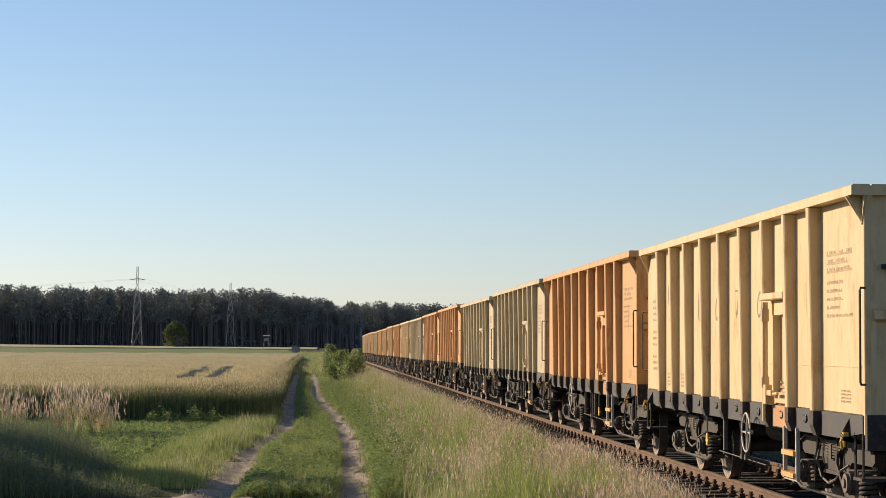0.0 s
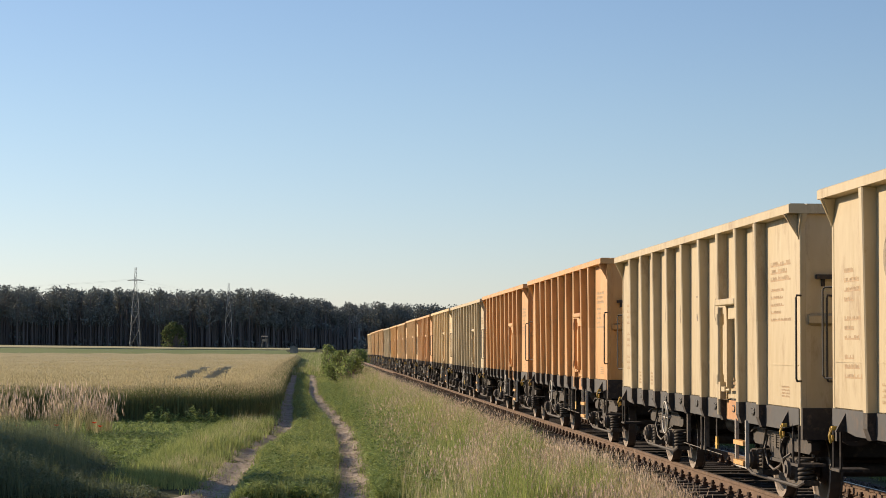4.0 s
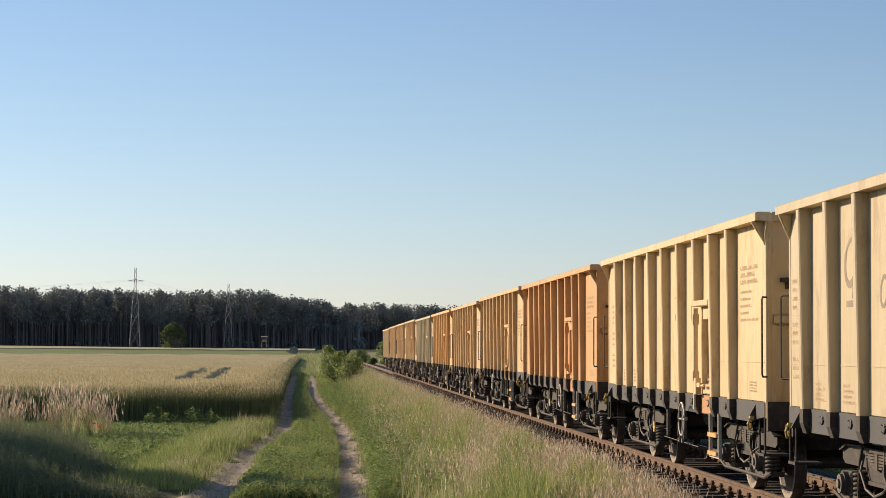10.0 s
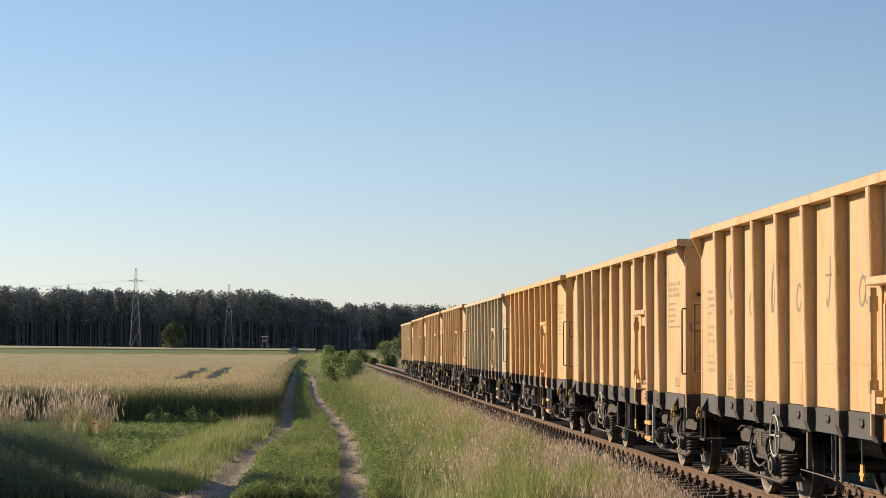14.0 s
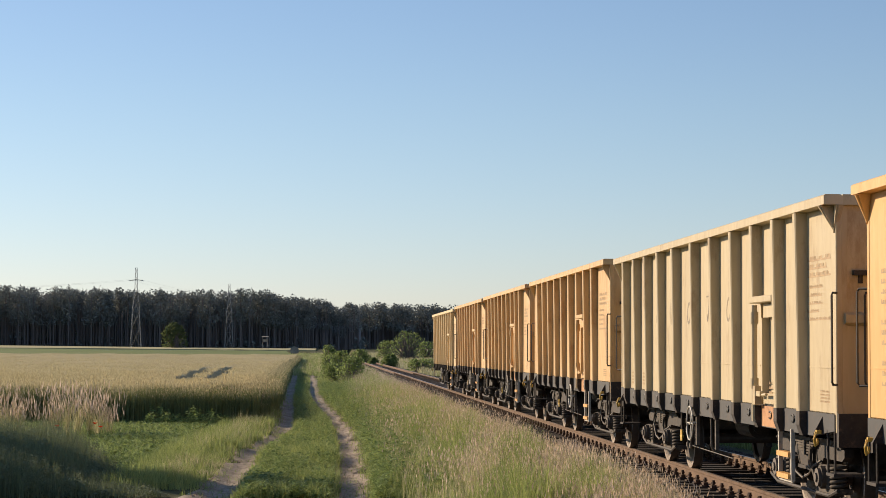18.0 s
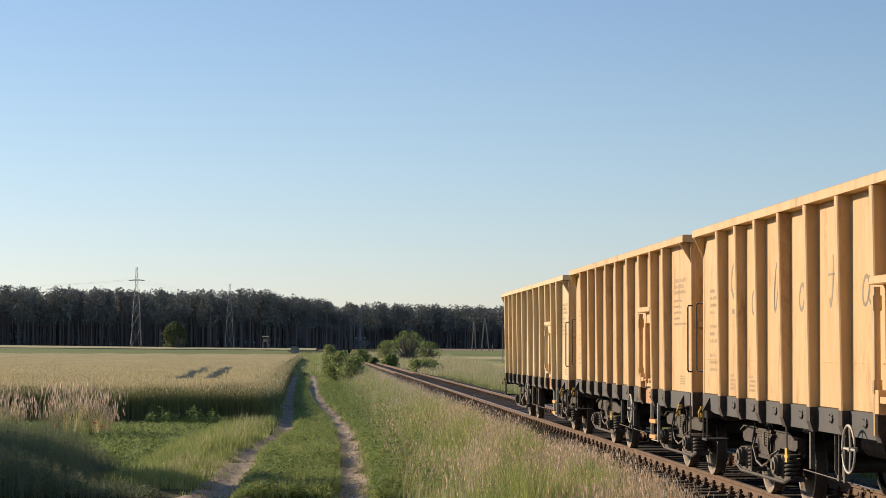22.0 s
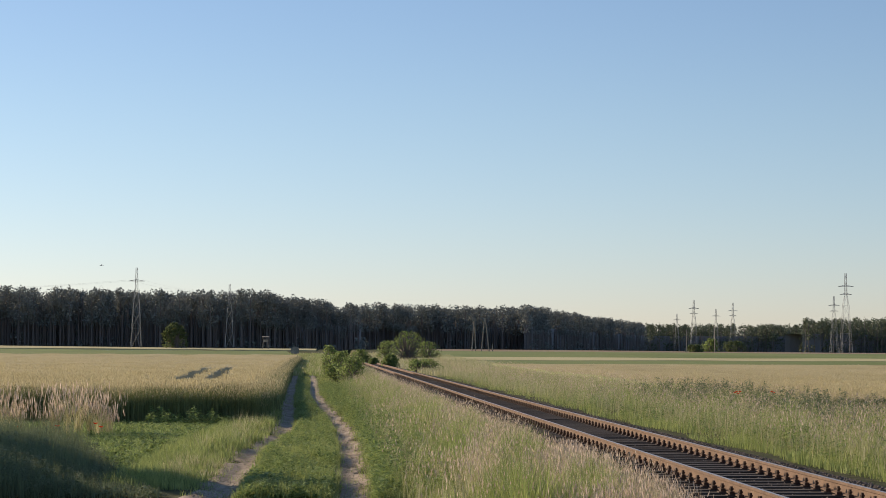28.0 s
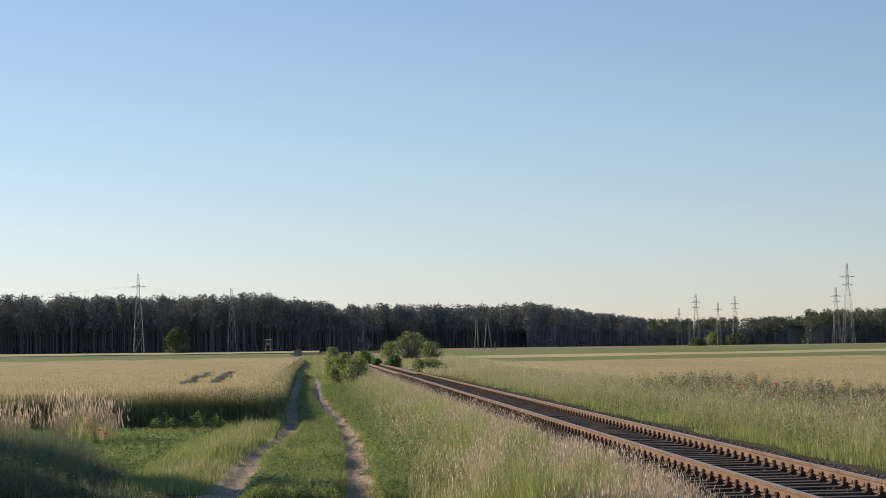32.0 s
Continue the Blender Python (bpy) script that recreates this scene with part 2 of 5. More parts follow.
    def ribbon(self, path, x, wide):
        """A flat painted stroke on a side wall: a path of (y, z) points in the plane at x, tapered at its ends."""
        m = len(path)
        vs = []
        for i, (y, z) in enumerate(path):
            (ya, za), (yb, zb) = path[max(i - 1, 0)], path[min(i + 1, m - 1)]
            d = math.hypot(yb - ya, zb - za) or 1.0
            r = wide / 2 * (0.75 if i in (0, m - 1) else 1.0)
            ny, nz = -(zb - za) / d * r, (yb - ya) / d * r
            vs += [(x, y + ny, z + nz), (x, y - ny, z - nz), (x + 0.004, y + ny, z + nz), (x + 0.004, y - ny, z - nz)]
        fs = []
        for i in range(m - 1):
            a, b = 4 * i, 4 * i + 4
            fs += [(a, a + 1, b + 1, b), (a, b, b + 2, a + 2), (a + 1, a + 3, b + 3, b + 1)]
        return self.add(vs, fs + [(0, 2, 3, 1), (4 * m - 4, 4 * m - 3, 4 * m - 1, 4 * m - 2)])

    def mesh(self, name, mat, smooth=False):
        me = bpy.data.meshes.new(name)
        me.from_pydata(self.v, [], self.f)
        bm = bmesh.new()
        bm.from_mesh(me)
        bmesh.ops.recalc_face_normals(bm, faces=bm.faces)
        bm.to_mesh(me)
        bm.free()
        me.materials.append(mat)
        if smooth:
            me.polygons.foreach_set("use_smooth", [True] * len(me.polygons))
        return me


def part(name, geo, mat, parent, label="", at=None, smooth=False):
    """One mesh object under a thing or part; geo: a Geo or a mesh that is shared."""
    me = geo.mesh(name, mat, smooth) if isinstance(geo, Geo) else geo
    ob = new(name, me)
    ob.parent = parent
    if at is not None:
        ob.location = at
    if label:
        ob["label"] = label
    return ob


def thing(name, label, category, group="", kind="", at=(0, 0, 0)):
    ob = new(name)
    ob.location = at
    return tagged(ob, label, category, group, kind)


def mesh_np(name, verts, faces, mat):
    """A mesh from arrays: verts (n, 3), faces (m, 3) or (m, 4)."""
    verts, faces = np.asarray(verts, np.float32), np.asarray(faces, np.int32)
    me = bpy.data.meshes.new(name)
    me.vertices.add(len(verts))
    me.vertices.foreach_set("co", verts.ravel())
    k = faces.shape[1]
    me.loops.add(faces.size)
    me.loops.foreach_set("vertex_index", faces.ravel())
    me.polygons.add(len(faces))
    me.polygons.foreach_set("loop_start", np.arange(0, faces.size, k, dtype=np.int32))
    me.polygons.foreach_set("loop_total", np.full(len(faces), k, np.int32))
    me.update(calc_edges=True)
    me.materials.append(mat)
    return me


rng = np.random.default_rng(7)

# ---------------------------------------------------------------- lie of the land
TRACK_X = 6.524


def smooth(a, b, v):
    t = np.clip((v - a) / (b - a), 0, 1)
    return t * t * (3 - 2 * t)


def rut_left(y):
    return np.interp(y, [25, 32, 45, 52, 58, 69, 83, 116, 177, 300, 420, 600], [-1.6, -1.6, -1.5, -1.22, -1.02, -1.12, -1.36, -1.75, -2.3, -2.6, -4.2, -9.0])


def rut_right(y):
    return np.interp(y, [25, 36, 48, 57, 69, 78, 102, 144, 177, 300, 420, 600], [0.35, 0.48, 0.57, 0.53, 0.32, 0.02, -0.5, -0.7, -0.95, -1.6, -3.2, -8.0])


def path_x(y):
    return (rut_left(y) + rut_right(y)) / 2


def ground_z(x, y):
    """Height of the ground; the rail heads lie at 0."""
    x, y = np.asarray(x, float), np.asarray(y, float)
    z = -0.50 + 0.05 * np.sin(x * 0.7 + y * 0.11) * np.cos(y * 0.23)
    far = smooth(150, 800, y)
    z = z + far * (2.3 - 1.1 * smooth(0, 250, x) + 0.9 * smooth(0, 150, -x))
    d = np.abs(x - TRACK_X)
    bank = 1 - smooth(2.1, 3.6, d)
    z = z * (1 - bank) + bank * (-0.36 + 0.0 * z)
    u = np.minimum(np.abs(x - rut_left(y)), np.abs(x - rut_right(y)))
    rut = np.exp(-(u / 0.30) ** 2) * (1 - smooth(120, 200, y))
    return z - 0.09 * rut + 0.12 * np.exp(-((x - 2.6) / 1.2) ** 2) * (y < 200)


def sheet(name, xs, ys, mat, zf, label, kind="structure"):
    X, Y = np.meshgrid(xs, ys)
    v = np.stack([X, Y, zf(X, Y)], -1).reshape(-1, 3)
    nx, ny = len(xs), len(ys)
    i = (np.arange(ny - 1)[:, None] * nx + np.arange(nx - 1)[None, :]).ravel()
    f = np.stack([i, i + 1, i + nx + 1, i + nx], -1)
    me = mesh_np(name, v, f, mat)
    me.polygons.foreach_set("use_smooth", np.ones(len(f), bool))
    return tagged(new(name, me), label, "ground", kind=kind)


ground_xs = np.concatenate([-np.geomspace(3000, 12, 30), np.arange(-11, 22, 0.22), np.geomspace(22, 3000, 30)])
ground_ys = np.concatenate([-np.geomspace(2000, 12, 14), np.arange(-10, 22, 2.0), np.arange(22, 110, 0.5), np.geomspace(110, 4500, 70)])
sheet("ground", ground_xs, ground_ys, M_TURF, lambda X, Y: ground_z(X, Y), "flat farmland with uneven green turf")


def strip(name, x_of, w, y0, y1, mat, lift, label, step=0.4, ragged=0.12):
    """A narrow ribbon of soil that follows the ground."""
    ys = np.arange(y0, y1, step)
    us = np.linspace(-1, 1, 11)
    w = w * (1 + 0.35 * (1 - smooth(30, 42, ys)) - 0.75 * smooth(130, y1, ys))[:, None]
    X = x_of(ys)[:, None] + us[None, :] * w * (1 + 0.22 * np.sin(ys * 1.3) + 0.18 * np.sin(ys * 3.1 + 1) + 0.12 * np.sin(ys * 7.3))[:, None] + (0.07 * np.sin(ys * 0.9 + 2) + 0.05 * np.sin(ys * 2.3))[:, None]
    Y = np.repeat(ys[:, None], 11, 1)
    Z = ground_z(X, Y) + lift
    Z[:, 0] -= 0.05
    Z[:, -1] -= 0.05
    v = np.stack([X, Y, Z], -1).reshape(-1, 3)
    i = (np.arange(len(ys) - 1)[:, None] * 11 + np.arange(10)[None, :]).ravel()
    f = np.stack([i, i + 1, i + 12, i + 11], -1)
    return tagged(new(name, mesh_np(name, v, f, mat)), label, "path", kind="structure")


strip("path_rut", rut_left, 0.40, 24, 215, M_SOIL, 0.035, "bare sandy wheel rut of a farm track")
strip("path_rut", rut_right, 0.38, 24, 215, M_SOIL, 0.035, "bare sandy wheel rut of a farm track")

# ---------------------------------------------------------------- railway track
track = thing("railway_track", "single railway track with rusty rails on dark ballast", "railway track", kind="structure")
TY0, TY1 = -60.0, 700.0
bed = Geo()
for s in (0,):
    prof = [(-3.4, -0.62), (-2.0, -0.27), (-1.3, -0.235), (1.3, -0.235), (2.0, -0.27), (3.4, -0.62)]
    bed.prism([(TRACK_X + a, b) for a, b in prof], "y", TY0, TY1)
part("ballast_bed", bed, M_BALLAST, track)
RAIL_PROFILE = [(-0.075, -0.172), (0.075, -0.172), (0.07, -0.158), (0.012, -0.14), (0.009, -0.05), (0.034, -0.038), (0.036, -0.008), (0.026, 0.0),
                (-0.026, 0.0), (-0.036, -0.008), (-0.034, -0.038), (-0.009, -0.05), (-0.012, -0.14), (-0.07, -0.158)]
for side in (-1, 1):
    rail = part("rail", Geo().prism([(TRACK_X + side * 0.7525 + a, b) for a, b in RAIL_PROFILE], "y", TY0, TY1), M_RAIL, track, "rust-brown steel rail")
    part("rail_head", Geo().prism([(TRACK_X + side * 0.7525 + a, b) for a, b in ((-0.024, 0.0), (0.024, 0.0), (0.018, 0.003), (-0.018, 0.003))], "y", TY0, TY1), M_RAILTOP, rail, "worn bright rail head")

SLEEPER = Geo().box(-1.28, 1.28, -0.125, 0.125, -0.34, -0.178, 0.015).mesh("sleeper", M_SLEEPER)
for i in range(297):
    y = 22.0 + 0.62 * i
    sl = part("sleeper", SLEEPER, None, track, at=(TRACK_X + random.uniform(-0.02, 0.02), y, random.uniform(-0.012, 0.0)))
    sl.rotation_euler.z = random.uniform(-0.012, 0.012)
far_sleepers = Geo()
for i in range(297, 620):
    far_sleepers.box(TRACK_X - 1.28, TRACK_X + 1.28, 22.0 + 0.62 * i - 0.12, 22.0 + 0.62 * i + 0.12, -0.34, -0.182)
tagged(part("far_sleepers", far_sleepers, M_SLEEPER, track), kind="stuff")
fix = Geo()
for i in range(220):
    y = 22.0 + 0.62 * i
    for side in (-1, 1):
        x = TRACK_X + side * 0.7525
        fix.box(x - 0.17, x + 0.17, y - 0.08, y + 0.08, -0.182, -0.165)
        for o in (-1, 1):
            fix.box(x + o * 0.105 - 0.035, x + o * 0.105 + 0.035, y - 0.06, y + 0.06, -0.168, -0.125)
            fix.cyl((x + o * 0.105, y, -0.10), "z", 0.022, 0.09, 6)
            fix.cyl((x + o * 0.105, y, -0.095), "z", 0.034, 0.025, 6)
tagged(part("rail_fastenings", fix, M_FIX, track, "rusty rail clips and bolts"), kind="stuff")


def stones(name, xs, ys, zs, size, mat, gen):
    """Angular stones, each a bent octahedron."""
    n = len(xs)
    d = np.array([(1, 0, 0), (-1, 0, 0), (0, 1, 0), (0, -1, 0), (0, 0, 1), (0, 0, -1)], float)
    r = size * gen.uniform(0.5, 1.3, (n, 6, 1)) * gen.uniform(0.6, 1.2, (n, 1, 3))
    a = gen.uniform(0, 2 * np.pi, n)
    v = d[None] * r + gen.normal(0, size * 0.18, (n, 6, 3))
    c, s_ = np.cos(a)[:, None], np.sin(a)[:, None]
    v = np.stack([v[..., 0] * c - v[..., 1] * s_, v[..., 0] * s_ + v[..., 1] * c, v[..., 2] * 0.75], -1)
    v += np.stack([xs, ys, zs], -1)[:, None, :]
    f = np.array([(0, 2, 4), (2, 1, 4), (1, 3, 4), (3, 0, 4), (2, 0, 5), (1, 2, 5), (3, 1, 5), (0, 3, 5)])
    f = (np.arange(n)[:, None, None] * 6 + f[None]).reshape(-1, 3)
    return mesh_np(name, v.reshape(-1, 3), f, mat)


def bed_z(d):
    return np.interp(np.abs(d), [0, 1.3, 2.0, 3.4], [-0.235, -0.235, -0.27, -0.62])


g0 = np.random.default_rng(11)
u = g0.uniform(0, 1, 26000)
sy = (23.0 ** -0.4 + u * (130.0 ** -0.4 - 23.0 ** -0.4)) ** (1 / -0.4)
sd = np.where(g0.uniform(0, 1, 26000) < 0.62, g0.choice([-1, 1], 26000) * g0.uniform(1.15, 2.75, 26000), g0.uniform(-1.2, 1.2, 26000))
tagged(part("ballast_stones", stones("ballast_stones", TRACK_X + sd, sy, bed_z(sd) + g0.uniform(-0.01, 0.02, 26000), 0.035, M_STONE, g0), None, track), kind="stuff")

# ---------------------------------------------------------------- the wagons
PITCH_SHORT, PITCH_LONG = 14.04, 15.74
Z_SILL, Z_PAINT, Z_RIM, Z_TOP = 0.94, 1.19, 3.312, 3.42
X_PANEL, X_RIM = 1.33, 1.47


def rib_x(z):
    """How far out the face of a rib stands: it leans out a little towards the rim."""
    return 1.43 + 0.035 * (z - Z_PAINT) / (Z_RIM - Z_PAINT)


def rib_mesh(z0, z1, base, outer, mat):
    """An upright hat-section rib on the -x side, round y = 0, with softened outer edges."""
    g = Geo()
    vs = []
    for z in (z0, z1):
        x = rib_x(z)
        vs += [(-X_PANEL + 0.01, -base / 2, z), (-x + 0.012, -outer / 2 - 0.004, z), (-x, -outer / 2 + 0.012, z), (-x, outer / 2 - 0.012, z), (-x + 0.012, outer / 2 + 0.004, z), (-X_PANEL + 0.01, base / 2, z)]
    g.add(vs, [(5, 4, 3, 2, 1, 0), (6, 7, 8, 9, 10, 11)] + [(i, (i + 1) % 6, 6 + (i + 1) % 6, 6 + i) for i in range(6)])
    return g.mesh("rib", mat)


RIB = rib_mesh(Z_PAINT, Z_RIM, 0.15, 0.12, C_CREAM)
RIB_UPPER = rib_mesh(2.16, Z_RIM, 0.15, 0.12, C_CREAM)
RIB_LOWER = rib_mesh(Z_PAINT, 2.16, 0.19, 0.13, C_CREAM)
RIB_DOOR = rib_mesh(2.46, Z_RIM, 0.15, 0.12, C_CREAM)
FOOT = Geo().prism([(-1.33, Z_PAINT - 0.002), (-1.428, Z_PAINT - 0.002), (-1.428, 1.04), (-1.39, Z_SILL - 0.01), (-1.33, Z_SILL - 0.01)], "y", -0.078, 0.078).mesh("rib_foot", M_IRON)
RING = Geo().tube([(-1.357, 0.075 * math.cos(a), 1.09 + 0.042 * math.sin(a)) for a in np.linspace(0.9, 5.4, 9)], 0.009, 5).mesh("tie_ring", M_HANDRAIL)
HOOK = Geo().tube([(-1.45, 0, 1.0), (-1.47, 0, 0.93), (-1.45, 0.03, 0.86), (-1.42, 0.06, 0.88), (-1.42, 0.07, 0.93)], 0.016, 6).box(-1.45, -1.40, -0.025, 0.025, 0.98, 1.02).mesh("rope_hook", M_YELLOW)


def coil(c, r, h, turns, wire):
    n = int(turns * 10)
    return [(c[0] + r * math.cos(2 * math.pi * i / 10), c[1] + r * math.sin(2 * math.pi * i / 10), c[2] + h * i / n) for i in range(n + 1)]


SPRING = Geo().tube(coil((0, 0, 0), 0.085, 0.24, 5, 0.02), 0.019, 5).mesh("spring", M_BOGIE, True)


def wheel_geo():
    g = Geo()
    n = 32
    prof = [(0.085, 0.09), (0.13, 0.085), (0.17, 0.03), (0.385, 0.045), (0.40, 0.066), (0.455, 0.066), (0.462, 0.0), (0.466, -0.045), (0.49, -0.058), (0.485, -0.07), (0.40, -0.07), (0.385, -0.02), (0.17, -0.02), (0.13, -0.085), (0.085, -0.09)]
    for s in (-1, 1):
        vs, fs = [], []
        for i in range(n):
            a = 2 * math.pi * i / n
            vs += [(s * (0.7525 + d), r * math.cos(a), r * math.sin(a)) for r, d in prof]
        m = len(prof)
        for i in range(n):
            for j in range(m - 1):
                k = (i + 1) % n
                fs.append((i * m + j, i * m + j + 1, k * m + j + 1, k * m + j))
        g.add(vs, fs)
    g.cyl((0, 0, 0), "x", 0.08, 2.1, 12)
    return g


WHEELSET = wheel_geo().mesh("wheelset", M_TYRE, False)
WHEELSET.materials.append(M_RIMFACE)
for face in WHEELSET.polygons:          # the side of the rim, paler than the disc
    r = math.hypot(face.center.y, face.center.z)
    if 0.38 < r < 0.462 and abs(abs(face.center.x) - 0.8185) < 0.03:
        face.material_index = 1
HALF_BASE = 1.0
FRAME_SIDE = [(-1.5, 0.70), (-1.5, 0.80), (-1.25, 0.86), (-0.5, 0.86), (-0.35, 0.80), (0.35, 0.80), (0.5, 0.86), (1.25, 0.86), (1.5, 0.80), (1.5, 0.70),
              (1.40, 0.655), (0.62, 0.655), (0.45, 0.52), (-0.45, 0.52), (-0.62, 0.655), (-1.40, 0.655)]


def bogie(parent, y):
    """A two-axle bogie, its parts one level under it."""
    b = part("bogie", Geo().box(-0.85, 0.85, -0.18, 0.18, 0.55, 0.74).box(-0.95, 0.95, -1.26, -1.18, 0.62, 0.78).box(-0.95, 0.95, 1.18, 1.26, 0.62, 0.78).cyl((0, 0, 0.80), "z", 0.25, 0.2, 12), M_IRON, parent, "dusty two-axle bogie", (0, y, 0))
    for s in (-1, 1):
        part("side_frame", Geo().prism(FRAME_SIDE, "x", s * 1.00 - 0.05, s * 1.00 + 0.05).prism([(-1.5, 0.80), (-1.25, 0.87), (-0.5, 0.87), (-0.5, 0.855), (-1.24, 0.85), (-1.5, 0.785)], "x", s * 1.0 - 0.09, s * 1.0 + 0.09).prism([(1.5, 0.80), (1.25, 0.87), (0.5, 0.87), (0.5, 0.855), (1.24, 0.85), (1.5, 0.785)], "x", s * 1.0 - 0.09, s * 1.0 + 0.09), M_IRON, b)
        part("spring_nest", Geo().box(s * 1.02 - 0.08, s * 1.02 + 0.05, -0.34, 0.34, 0.50, 0.54).box(s * 1.02 - 0.06, s * 1.02 + 0.03, -0.26, 0.26, 0.54, 0.82).box(s * 1.02 - 0.08, s * 1.02 + 0.05, -0.36, 0.36, 0.82, 0.86), M_IRON, b)
        for e in (-1, 1):
            part("axle_cover", Geo().cyl((s * 1.20, e * HALF_BASE, 0.47), "x", 0.10, 0.05, 14).cyl((s * 1.23, e * HALF_BASE, 0.47), "x", 0.05, 0.03, 10), M_PIPE, b)
            part("axle_box", Geo().box(s * 1.02 - 0.12, s * 1.02 + 0.12, e * HALF_BASE - 0.14, e * HALF_BASE + 0.14, 0.34, 0.60, 0.02).cyl((s * 1.15, e * HALF_BASE, 0.47), "x", 0.125, 0.08, 14).box(s * 1.02 - 0.10, s * 1.02 + 0.10, e * HALF_BASE - 0.34, e * HALF_BASE + 0.34, 0.30, 0.36), M_BOGIE, b)
            for o in (-0.23, 0.23):
                part("spring", SPRING, None, b, at=(s * 1.04, e * HALF_BASE + o, 0.36))
        [part("brake_block", Geo().box(s * 0.75 - 0.05, s * 0.75 + 0.05, q - 0.03, q + 0.03, 0.25, 0.65), M_IRON, b) for q in (-0.46, 0.46)]
        part("brake_rod", Geo().tube([(s * 1.06, 0.62, 0.80), (s * 1.12, 0.55, 0.62), (s * 1.12, 0.35, 0.45), (s * 1.12, 0.05, 0.40), (s * 1.12, -0.25, 0.46), (s * 1.12, -0.45, 0.56), (s * 1.06, -0.55, 0.62)], 0.014, 6), M_PIPE, b)
    for s in (-1, 1):
        part("brake_beam", Geo().tube([(s * 1.13, -1.55, 0.36), (s * 1.13, -1.2, 0.285), (s * 1.13, 1.2, 0.285), (s * 1.13, 1.55, 0.36)], 0.022, 6), M_IRON, b)
        part("link_rod", Geo().tube([(s * 1.10, -0.62, 0.30), (s * 1.12, -0.30, 0.62), (s * 1.08, -0.22, 0.92)], 0.022, 6), M_BOGIE, b)
        part("link_rod", Geo().tube([(s * 1.10, 0.72, 0.30), (s * 1.12, 0.62, 0.60), (s * 1.08, 0.60, 0.92)], 0.018, 6), M_BOGIE, b)
        part("leaf_pack", Geo().box(s * 1.06 - 0.05, s * 1.06 + 0.05, -0.44, 0.44, 0.795, 0.81).box(s * 1.06 - 0.05, s * 1.06 + 0.05, -0.38, 0.38, 0.765, 0.785).box(s * 1.06 - 0.05, s * 1.06 + 0.05, -0.31, 0.31, 0.735, 0.755).box(s * 1.06 - 0.05, s * 1.06 + 0.05, -0.24, 0.24, 0.705, 0.725).box(s * 1.06 - 0.05, s * 1.06 + 0.05, -0.17, 0.17, 0.675, 0.695).box(s * 1.06 - 0.06, s * 1.06 + 0.06, -0.05, 0.05, 0.66, 0.82), M_BOGIE, b)
    for e in (-1, 1):
        w = part("wheelset", WHEELSET, None, b, "steel wheelset with rusty discs", (0, e * HALF_BASE, 0.462))
    return b


